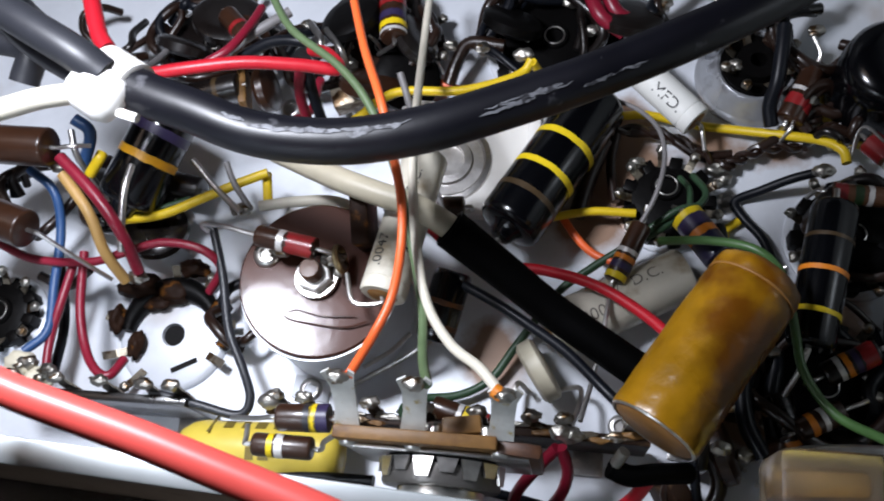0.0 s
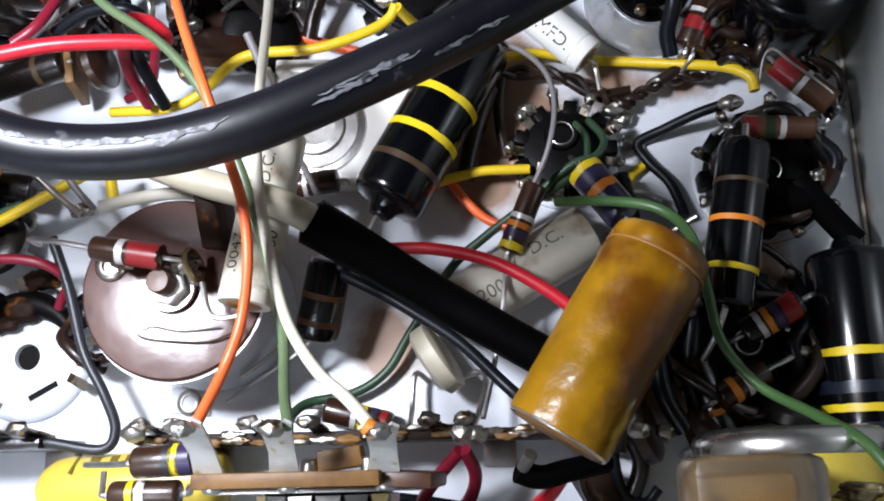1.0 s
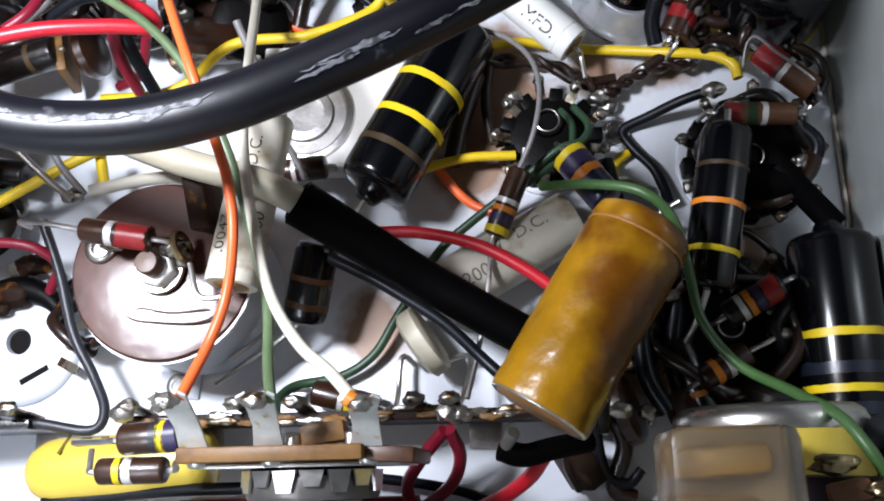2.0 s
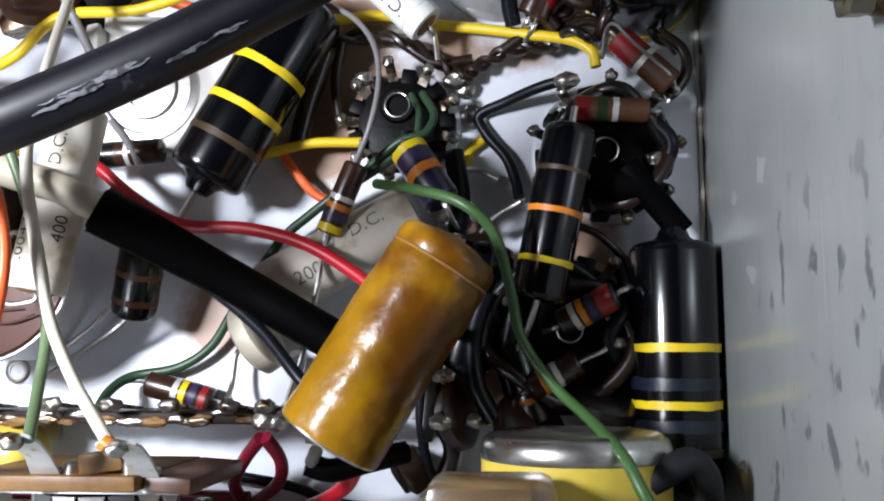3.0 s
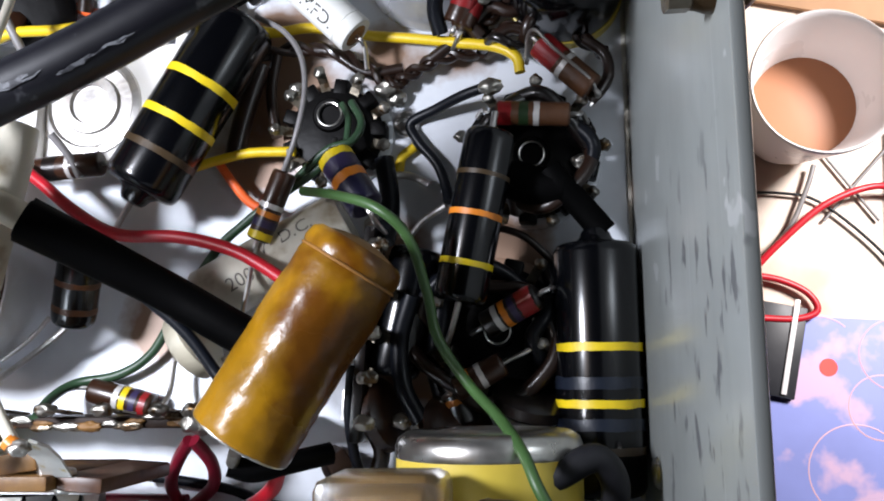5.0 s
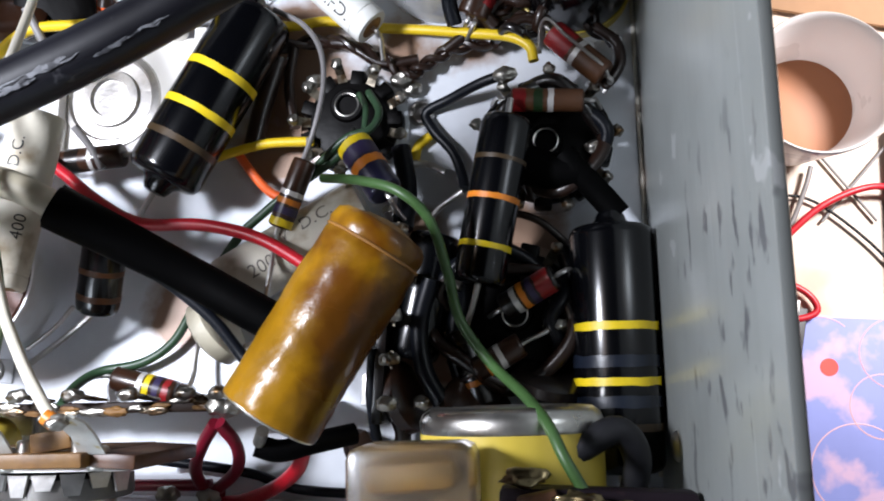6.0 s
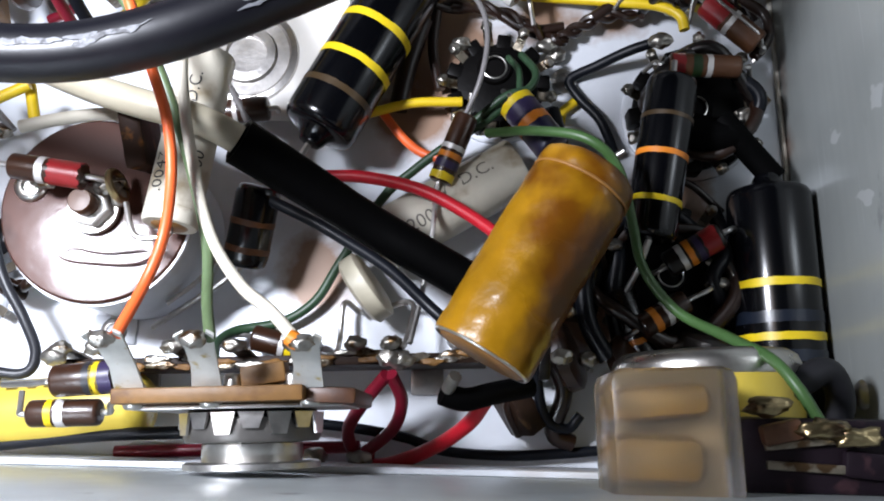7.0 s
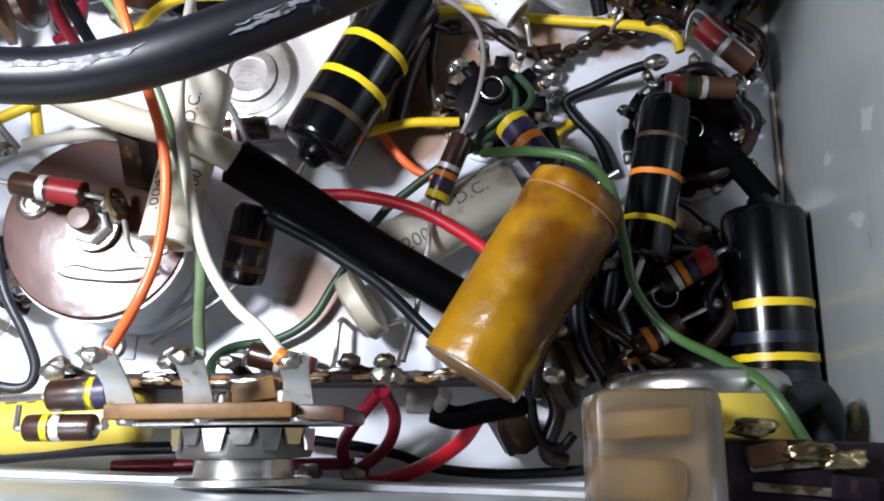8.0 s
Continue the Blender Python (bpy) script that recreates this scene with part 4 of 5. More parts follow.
# ---- tag strips ----
def tag_strip(p0, p1, height, lugs, label, material):
    t = thing("tag_strip", label, "tag strip", "tag strips", (*p0, 0))
    a, b = Vector((*p0, 0)), Vector((*p1, 0))
    d = b - a
    mid = (a + b) / 2
    part("board", box(NB(), (mid[0], mid[1], height / 2 + 2), (d.length, 1.5, height), (0, 0, math.degrees(math.atan2(d[1], d[0]))), 0.15), material, t)
    u = d.normalized()
    n = Vector((-u[1], u[0], 0))
    for f in lugs:
        q = a + d * f
        bm = NB()
        base = Vector((q[0], q[1], height - 3)) + n * 0.95
        top = Vector((q[0], q[1], height + 5.5)) + n * 2.0
        for q0, q1, w in ((base, (base + top) / 2, 1.3), ((base + top) / 2, top, 1.0)):
            vs = [bm.verts.new((q2 + u * s * w + n * h * 0.35) * MM) for q2 in (q0, q1) for s in (-1, 1) for h in (0, 1)]
            bmesh.ops.convex_hull(bm, input=vs)
        l = part("lug", bm, FLUX, t)
        part("solder", blob(NB(), top + Vector((0, 0, -0.4)), 1.15, (1.35, 0.85, 0.7), 0.42), SOLDER, l, crease=180)
    for f in (0.12, 0.85):
        q = a + d * f
        part("foot", box(NB(), (q[0] - n[0] * 2, q[1] - n[1] * 2, 0.5), (5, 5, 1), (0, 0, math.degrees(math.atan2(d[1], d[0]))), 0.2), TIN, t)
    return t


long_strip = tag_strip((-24.5, 20.6), (36, 20.2), 12, (0.02, 0.1, 0.28, 0.42, 0.56, 0.7, 0.78, 0.95), "long brown phenolic tag strip with crusted solder lugs", PHEN_DARK)
tag_strip((46.6, 48.3, 0.0)[:2], (44.1, 17.1, 0.0)[:2], 9, (0.1, 0.3, 0.5, 0.7, 0.9), "dark tag strip running back from the can capacitor", DARKBODY)
tag_strip((-69.7, 20.4, 14.0)[:2], (-38.5, 20.5, 14.0)[:2], 14, (0.05, 0.3, 0.55, 0.8, 0.95), "grimy tag strip near the chassis front", DARKBODY)

rng = random.Random(9)
for k in range(26):
    x = -24 + 60 * (k + rng.random()) / 26
    m, text = ((FLUX, "dull flux-stained solder"), (PHEN_EDGE, "amber flux crust"), (SOLDER, "bright solder splash"))[k % 3]
    part("flux_crust", blob(NB(), (x, 20.4 + rng.uniform(-0.7, 0.9), 14.0 + rng.uniform(0, 0.5)), rng.uniform(0.5, 0.9), (2.5, 0.75, 0.35), 0.6, 3), m, long_strip, text, crease=180)

# ---- wires ----
wire([(-12.9, 82.0, 42.0), (-8.9, 70.0, 44.0), (-4.5, 59.4, 47.0), (-2.1, 51.5, 45.0), (-0.8, 46.1, 43.0), (-0.3, 40.0, 42.0), (-0.5, 32.5, 43.0), (-2.3, 27.1, 43.0), (-4.2, 20.8, 46.0)], 0.66, W_ORANGE, "orange wire soldered to the potentiometer")
wire([(-6.0, 100.8, 16.0), (-5.0, 83.3, 21.0), (-2.8, 66.1, 31.0), (-0.8, 53.4, 38.0), (0.7, 43.1, 38.0), (3.4, 33.3, 38.5), (7.6, 26.9, 41.0), (12.1, 23.1, 45.0), (15.2, 19.7, 46.5)], 0.72, W_WHITE, "cream wire with a singed orange tip at the potentiometer")
single("wire_tip", sweep(NB(), [(14.3, 20.2, 46.4), (15.5, 19.4, 46.5)], 0.95), ORA, "singed orange wire end at a solder lug", "wire tip")
wire([(-28.2, 85.0, 36.0), (-23.2, 77.6, 37.0), (-14.3, 70.5, 38.0), (-8.5, 63.6, 38.0), (-3.6, 53.7, 37.0), (-0.2, 42.9, 36.0), (2.8, 32.6, 38.0), (4.3, 24.5, 42.0), (5.9, 20.3, 46.0)], 0.66, W_OLIVE, "olive green wire to the potentiometer")
wire([(37.1, 53.5, 13.0), (43.8, 51.2, 20.0), (50.1, 48.5, 24.0), (54.2, 44.5, 23.0), (56.2, 37.4, 20.0), (57.5, 31.3, 19.0), (61.5, 25.3, 19.5), (65.9, 21.1, 26.0), (68.8, 17.7, 33.0), (70.5, 14.1, 36.0), (72.6, 10.2, 36.0)], 0.72, W_GREEN, "green wire arching over the big capacitors")
wire([(41.1, 68.9, 5.0), (42.5, 65.9, 7.0), (42.5, 62.2, 8.0)], 0.55, W_DGREEN, "short dark green wire inside a socket")
wire([(43.0, 62.0, 8.0), (37.4, 57.5, 8.0), (30.4, 53.7, 6.0), (25.5, 50.4, 5.0), (20.5, 46.3, 4.0), (13.8, 36.4, 3.5), (9.9, 30.5, 3.0), (4.7, 27.3, 3.0), (-2.0, 26.0, 4.0), (-3.8, 23.7, 8.0), (-2.6, 20.9, 14.0)], 0.75, W_DGREEN, "dark green wire lying on the deck")
wire([(-8.0, 59.3, 12.0), (-4.1, 56.3, 12.0), (1.1, 52.0, 12.0), (8.3, 48.1, 12.5), (18.2, 47.3, 13.0), (27.0, 44.9, 13.5), (34.4, 40.5, 14.0), (39.8, 36.1, 14.0)], 0.95, W_RED, "bright red wire passing under the amber capacitor")
wire([(3.0, 45.0, 13.0), (5.5, 43.5, 14.0), (10.9, 40.5, 15.0), (16.0, 37.2, 16.0), (22.6, 32.3, 18.5), (28.5, 26.2, 21.5), (31.5, 23.4, 22.0)], 0.85, W_BLACK, "thin black wire beneath black sleeving")
wire([(23.3, 84.4, 6.0), (28.0, 82.3, 3.0), (35.3, 82.8, 2.5), (43.5, 81.3, 2.0), (51.9, 79.8, 3.0), (59.3, 77.7, 5.5), (65.4, 76.3, 6.5), (68.5, 74.3, 7.0), (69.1, 71.8, 7.0)], 0.85, W_YELLOW, "yellow wire along the sockets")
wire([(15.7, 59.0, 6.0), (20.8, 60.7, 5.0), (26.2, 61.7, 5.0), (33.5, 61.6, 5.0)], 0.8, W_YELLOW, "short yellow wire to a socket lug")
wire([(51.9, 62.5, 1.0), (49.9, 60.9, 1.0), (49.3, 58.6, 1.0)], 0.8, W_YELLOW, "short yellow wire under the deck clip")
wire([(20.3, 61.1, 4.0), (23.7, 56.4, 4.0), (26.9, 53.3, 5.0), (31.3, 51.5, 6.0)], 0.75, W_ORANGE, "orange-red wire under a resistor")
wire([(-33.1, 72.6, 12.0), (-23.5, 72.2, 13.0), (-17.7, 73.9, 14.0), (-13.4, 78.2, 14.0), (-9.0, 80.2, 14.0), (1.1, 79.9, 15.0), (9.1, 82.2, 15.0), (12.6, 84.2, 15.0), (13.9, 86.0, 16.0)], 0.85, W_YELLOW, "yellow wire to the octal socket")
wire([(14.0, 85.5, 16.0), (15.7, 85.1, 12.0), (18.0, 84.6, 8.0)], 0.85, W_YELLOW, "yellow wire end among the valve sockets")
wire([(-11.9, 93.5, 4.0), (-7.6, 89.9, 3.0), (-1.7, 87.4, 3.0), (6.0, 84.7, 3.0)], 0.9, W_ORANGE, "orange wire to a ceramic post")
wire([(64.8, 69.9, 7.5), (60.3, 69.2, 5.5), (55.4, 68.0, 2.5), (51.3, 66.4, 1.0), (52.6, 63.2, 1.2), (55.6, 59.4, 1.6), (57.0, 55.4, 2.2), (57.4, 53.0, 3.0)], 0.85, W_BLACK, "kinked dark grey wire through a deck eyelet")
wire([(72.9, 56.1, 9.0), (74.4, 54.0, 9.0), (77.6, 50.5, 8.0), (80.7, 46.7, 7.5)], 2.0, TUBING, "black sleeving on a capacitor lead", name="sleeving", category="sleeving")
wire([(65.9, 55.8, 8.0), (70.8, 53.9, 8.0), (74.9, 53.7, 8.0)], 3.0, TUBING, "black sleeved joint beside a socket", name="sleeving", category="sleeving")
wire([(33.5, 56.0, 12.0), (36.2, 61.5, 14.0), (37.5, 68.2, 14.0), (36.6, 74.1, 13.0), (33.3, 79.0, 11.0), (28.3, 82.5, 9.0)], 0.42, W_GREY, "grey sleeved lead bowed over a socket")
wire([(78.9, 76.5, 7.0), (81.7, 74.1, 7.0), (82.3, 71.0, 7.0), (81.1, 68.5, 7.0), (79.5, 66.9, 7.0)], 0.9, W_BROWN, "brown wire loop at the socket")
wire([(29.9, 79.0, 3.0), (28.9, 72.0, 3.0), (29.9, 64.6, 3.0)], 0.9, W_BROWN, "brown wire round the socket")
wire([(58.0, 95.1, 14.0), (57.6, 90.5, 13.0), (57.1, 85.5, 11.0), (56.3, 82.3, 8.0), (56.9, 79.1, 6.0)], 1.3, W_BLACK, "black wire beside the octal socket")
wire([(21.9, 17.9, 16.0), (18.5, 14.6, 12.0), (15.5, 10.8, 7.0), (16.1, 7.5, 4.0), (18.8, 6.9, 3.0)], 0.95, W_MAROON, "maroon wire from the tag strip")
wire([(22.5, 18.0, 16.0), (23.7, 14.5, 12.0), (22.0, 10.7, 7.0), (17.6, 7.3, 4.0)], 0.95, W_MAROON, "maroon wire from the tag strip")
wire([(35.9, 15.2, 18.0), (35.0, 13.6, 17.0), (33.0, 11.1, 13.0), (28.5, 8.2, 8.0), (21.8, 5.7, 4.0), (15.9, 5.3, 3.0)], 1.1, W_RED, "red wire from the amber capacitor down to the deck")
wire([(-20.3, 8.2, 3.0), (-9.4, 8.2, 3.0), (3.3, 8.2, 3.0), (16.8, 8.2, 4.0)], 0.95, W_MAROON, "red wire behind the potentiometer")
wire([(-37.5, 9.3, 12.0), (-26.5, 10.2, 12.0), (-16.7, 10.7, 13.0), (-6.2, 10.8, 14.0)], 0.9, W_BLACK, "dark wire across the yellow capacitor")
wire([(8.4, 12.0, 4.0), (16.7, 10.8, 3.0), (23.4, 9.4, 2.0), (29.2, 7.3, 2.0), (38.5, 6.4, 2.0), (46.9, 6.5, 2.0), (55.3, 7.0, 2.0)], 0.8, W_BLACK, "black wire lying along the front of the deck")
wire([(31.5, 17.1, 24.0), (30.4, 15.5, 22.0)], 0.9, SOLDER, "soldered lead of the amber capacitor", name="lead", category="lead")
wire([(29.6, 15.1, 21.0), (32.6, 14.2, 20.0), (36.4, 15.0, 18.0), (41.6, 16.0, 14.0)], 1.6, TUBING, "black sleeved joint under the amber capacitor", name="sleeving", category="sleeving")
wire([(43.7, 28.2, 10.0), (43.1, 20.2, 9.0), (44.2, 12.2, 6.0), (47.5, 10.1, 5.0), (49.7, 12.1, 5.0)], 0.8, W_BLACK, "black wire loop behind the amber capacitor")
wire([(52.6, 38.1, 10.0), (50.6, 31.5, 9.0), (51.1, 24.9, 9.0), (53.6, 19.9, 9.0)], 1.4, W_BLACK, "black wire beside the tag strip")
wire([(67.2, 11.3, 27.0), (73.0, 14.6, 28.0), (77.4, 16.4, 27.0), (79.7, 12.9, 25.0), (78.8, 7.0, 22.0)], 1.8, SLATE, "dark grey sleeving curled by the side wall", name="sleeving", category="sleeving")
wire([(73.7, 42.8, 3.0), (68.9, 47.1, 4.0), (63.9, 48.9, 4.0)], 0.6, W_BROWN, "thin brown wire behind the slim capacitor")
wire([(-3.3, 64.3, 12.0), (-1.5, 61.4, 10.0), (0.1, 58.0, 9.0)], 0.6, W_GREY, "thin grey lead to a dark resistor")
# left end
wire([(-65.0, 59.0, 26.0), (-57.9, 53.0, 25.0), (-53.1, 47.3, 22.0), (-52.6, 43.0, 14.0)], 1.05, W_MAROON, "thick maroon wire among the valve sockets")
wire([(-80.0, 46.5, 16.0), (-72.3, 43.9, 15.0), (-61.6, 43.9, 15.0), (-55.2, 46.1, 15.0), (-48.9, 48.2, 15.0), (-41.9, 47.7, 14.0), (-38.9, 45.3, 11.0), (-42.0, 42.0, 7.0)], 0.8, W_MAROON, "maroon wire bending round a socket")
wire([(-65.8, 43.6, 13.0), (-66.4, 36.7, 13.0), (-67.3, 29.8, 12.0), (-66.6, 23.9, 12.0)], 0.8, W_MAROON, "maroon wire to the tag strip")
wire([(-63.7, 46.0, 14.0), (-61.9, 35.7, 14.0), (-59.3, 28.9, 14.0), (-55.9, 24.9, 15.0), (-53.2, 24.1, 15.0), (-52.1, 27.5, 13.0)], 0.8, W_MAROON, "maroon wire loop among the valve sockets")
wire([(-74.4, 59.2, 20.0), (-69.9, 55.9, 18.0), (-68.6, 49.6, 15.0), (-68.5, 39.7, 13.0), (-67.6, 31.6, 13.0), (-70.4, 27.3, 14.0)], 0.85, W_BLUE, "blue wire among the valve sockets")
wire([(-71.1, 46.9, 10.0), (-68.0, 34.9, 8.0), (-67.6, 24.6, 8.0)], 0.9, W_BLACK, "dark wire behind maroon ones")
wire([(-65.1, 56.7, 24.0), (-59.7, 50.5, 22.0), (-57.5, 45.0, 18.0), (-55.7, 41.7, 12.0)], 1.0, W_TAN, "tan wire to a socket lug")
wire([(-52.7, 58.9, 24.0), (-53.0, 54.2, 24.0), (-53.1, 47.8, 22.0), (-53.3, 44.5, 20.0)], 0.6, TIN, "bare tinned lead among the valve sockets", name="lead", category="lead")
wire([(-58.9, 53.3, 12.0), (-51.6, 54.7, 12.0), (-44.7, 58.1, 12.0), (-37.9, 61.6, 12.0), (-33.0, 63.8, 12.0)], 0.9, W_YELLOW, "yellow wire slack between two sockets")
wire([(-59.4, 55.8, 11.0), (-53.4, 56.1, 11.0), (-47.3, 58.3, 11.0)], 0.7, W_DGREEN, "dark olive wire among the valve sockets")
wire([(-40.8, 51.9, 13.0), (-38.0, 44.0, 12.0), (-35.4, 34.3, 11.0), (-31.7, 27.7, 11.0), (-29.1, 22.5, 12.0), (-30.4, 19.5, 13.0), (-37.6, 20.6, 14.0), (-45.3, 21.9, 15.0)], 0.8, GREY_PVC, "dark grey wire along the trimmer to the tag strip")
wire([(-54.6, 78.9, 44.0), (-51.5, 71.9, 44.0), (-49.3, 69.0, 44.0)], 1.4, W_RED, "red wire beside the cable tie")
wire([(-46.9, 69.5, 36.0), (-39.6, 70.9, 36.0), (-30.9, 72.7, 35.0), (-22.3, 73.6, 33.0), (-16.5, 74.2, 31.0), (-19.0, 77.6, 30.0), (-22.5, 79.2, 29.0)], 1.1, W_RED, "thick red wire doubled back at a socket")
wire([(-24.3, 76.6, 28.0), (-25.7, 74.4, 22.0), (-25.5, 72.0, 15.0)], 0.95, W_MAROON, "dark red wire going down to the deck")
wire([(-32.5, 76.4, 8.0), (-27.7, 77.7, 10.0), (-24.5, 81.2, 16.0)], 0.8, W_MAROON, "dark red wire crossing among the valve sockets")
wire([(-23.9, 77.6, 26.0), (-23.3, 74.4, 22.0), (-22.3, 71.1, 16.0)], 1.0, W_BLACK, "black wire going down to the deck")
wire([(-43.2, 82.9, 20.0), (-36.8, 86.5, 22.0), (-30.2, 91.6, 22.0)], 0.95, W_GREY, "grey-brown wire among the valve sockets")
wire([(-38.0, 81.8, 22.0), (-31.5, 83.9, 24.0), (-25.3, 83.6, 24.0), (-24.3, 83.4, 20.0)], 1.0, W_BLACK, "dark wire over a socket")
wire([(-9.8, 82.8, 16.0), (-8.1, 78.3, 14.0), (-6.7, 74.3, 12.0)], 0.7, W_GREY, "thin grey wire among the valve sockets")
wire([(-31.8, 55.5, 16.0), (-25.4, 56.6, 16.0), (-18.6, 56.6, 17.0), (-12.7, 54.4, 18.0)], 1.0, W_WHITE, "white wire round the trimmer rim")
wire([(-22.5, 62.2, 15.0), (-17.9, 60.2, 16.0), (-13.9, 58.4, 15.0)], 0.9, W_YELLOW, "yellow wire under the cream sleeving")
wire([(-33.9, 64.5, 10.0), (-32.6, 57.9, 10.0)], 0.9, W_YELLOW, "yellow wire stub among the valve sockets")
wire([(-46.9, 64.9, 14.0), (-41.4, 59.5, 13.0), (-36.4, 55.4, 13.0)], 0.6, TIN, "bare tinned lead among the valve sockets", name="lead", category="lead")
wire([(-40.4, 64.6, 14.0), (-38.4, 60.7, 13.0), (-34.9, 56.4, 12.0)], 0.6, W_GREY, "grey lead among the valve sockets")
wire([(-11.3, 29.7, 9.0), (-6.9, 32.9, 9.0), (-3.9, 36.1, 9.0)], 0.4, TIN, "thin tinned lead by the trimmer", name="lead", category="lead")
wire([(-31.0, 12.3, 84.0), (-23.9, 9.9, 84.0), (-17.5, 8.3, 84.0), (-10.6, 6.6, 84.0), (-4.1, 4.8, 84.0), (2.6, 2.9, 84.0), (8.2, 1.2, 84.0)], 1.55, W_SALMON, "salmon-red test lead lying over the front wall", name="test_lead", category="test lead")


def twisted(pts, r, label):
    t = thing("twisted_pair", label, "wire", at=pts[0])
    p = smooth_path(pts, 10)
    for s in (0, math.pi):
        out = []
        for i, q in enumerate(p):
            e = (p[min(i + 1, len(p) - 1)] - p[max(i - 1, 0)]).normalized()
            n = Vector((-e[1], e[0], 0)).normalized()
            a = s + i * 0.55
            out.append(q + n * math.cos(a) * r + Vector((0, 0, 1)) * math.sin(a) * r)
        part("strand", sweep(NB(), out, r * 0.85, 8, False), W_BROWN, t)


twisted([(27.1, 78.7, 3.0), (35.5, 79.2, 3.0), (42.9, 76.4, 3.0), (48.3, 72.4, 3.0), (51.9, 74.0, 3.0), (56.4, 76.1, 3.5), (62.6, 76.5, 4.0)], 0.72, "brown twisted heater pair round a socket")
twisted([(62.6, 76.5, 4.0), (66.2, 79.7, 4.0), (71.4, 80.5, 4.0), (76.5, 79.1, 4.0), (81.9, 75.2, 4.0)], 0.72, "brown twisted heater pair to the corner socket")
twisted([(62.8, 79.5, 5.0), (66.3, 82.9, 5.0), (70.7, 84.9, 5.0), (74.9, 83.3, 5.0)], 0.7, "brown twisted heater pair by the octal socket")

# ---- cable tie and neighbours ----
tie = thing("cable_tie", "white nylon cable tie round the thick black cable", "cable tie", at=(-40.2, 55.7, 56.0))
part("head", box(NB(), (-39.9, 53.9, 58.0), (8.2, 7.4, 5.6), (10, 15, -30), 2.5), NYLON, tie, crease=95)
tq = Vector((-38.4, 56.6, 56.0))
part("strap", lathe(NB(), tq - Vector((2.6, -1.5, 0)), tq + Vector((2.6, -1.5, 0)), [(0, 3.3), (0.1, 3.75), (5.8, 3.75), (6.0, 3.3)], 36), NYLON, tie)
part("tail", sweep(NB(), [(-38.8, 51.9, 57.0), (-36.2, 51.0, 57.0), (-34.1, 50.4, 57.0)], 0.7, 6), NYLON, tie)
wire([(-56.6, 49.5, 58.0), (-52.2, 51.0, 58.0), (-47.8, 52.5, 58.0), (-41.7, 54.3, 57.0)], 1.5, W_WHITE, "thick cream wire held by the cable tie")
wire([(-56.9, 65.2, 62.0), (-49.3, 61.1, 62.0), (-42.7, 57.7, 61.0), (-39.0, 55.7, 59.0)], 2.4, GREY_PVC, "grey cable held by the cable tie", name="cable", category="cable")
wire([(-66.1, 68.0, 48.0), (-59.2, 66.2, 48.0), (-60.1, 61.7, 46.0)], 2.2, GREY_PVC, "grey cable end among the valve sockets", name="cable", category="cable")

# ---- ceramic base, eyelets, corner parts ----
cb = (1.9, 71.5, 1.6)
base = thing("ceramic_holder", "white ceramic holder with round recess and raised bars", "ceramic holder", at=cb)
part("plate", box(NB(), (cb[0], cb[1], 1.6), (27, 21, 3.0), (0, 0, -3), 0.5), NYLON, base)
part("boss", lathe(NB(), (cb[0] - 3.5, cb[1], 3), (cb[0] - 3.5, cb[1], 6), [(0, 8.6), (0.6, 8.4), (0.8, 7.4), (0.3, 7.0), (0.3, 5.0), (1.1, 4.8), (1.2, 3.4), (0.4, 3.2)], 44), TIN, base, "round metal boss")
for dx, dy, w, h in ((12.4, 0, 2.2, 21), (-12.4, 0, 2.2, 21), (-3, 10, 14, 2.4)):
    part("bar", box(NB(), (cb[0] + dx, cb[1] + dy, 4.4), (w, h, 3.2), (0, 0, -3), 0.4), NYLON, base)
part("post", lathe(NB(), (cb[0] + 8, cb[1] + 11, 3), (cb[0] + 8, cb[1] + 11, 9), [(0, 1.7), (5.4, 1.6), (6, 1.2)], 16), NYLON, base)


def eyelet(p):
    t = single("eyelet", lathe(NB(), (p[0], p[1], max(0, p[2] - 0.3)), (p[0], p[1], 3), [(0, 2.2), (0.35, 2.1), (0.7, 1.7), (0.7, 1.2), (0.1, 1.1)], 28), TIN, "dull rolled eyelet in the deck", "eyelet", "deck eyelets")
    return t


for p in ((-68.0, 100.5, 0.3), (-35.1, 83.6, 0.3), (-22.4, 26.8, 0.6), (32.2, 24.4, 0.3), (50.4, 66.6, 0.3), (-53.2, 58.6, 0.3)):
    eyelet(p)
for p in ((49.1, 70.5, 1.5), (-12.9, 39.7, 8.0), (-23.7, 44.7, 24.0), (-14.9, 43.7, 24.0), (70.6, 30.6, 8.0), (64.6, 69.2, 9.0), (78.2, 58.1, 5.0), (-36.9, 56.3, 12.0), (12.4, 87.1, 16.0), (-53.7, 42.5, 12.0), (-66.5, 24.6, 18.0), (-62.5, 23.5, 18.0), (10.3, 6.9, 5.0), (16.9, 6.5, 5.0), (22.4, 20.2, 16.4), (24.0, 20.0, 16.0), (-24.0, 21.5, 17.0), (47.6, 71.6, 3.0)):
    single("solder_joint", blob(NB(), p, 1.5, (1.2, 0.85, 0.75), 0.35), SOLDER, "bright crusted solder joint", "solder joint", "solder joints")

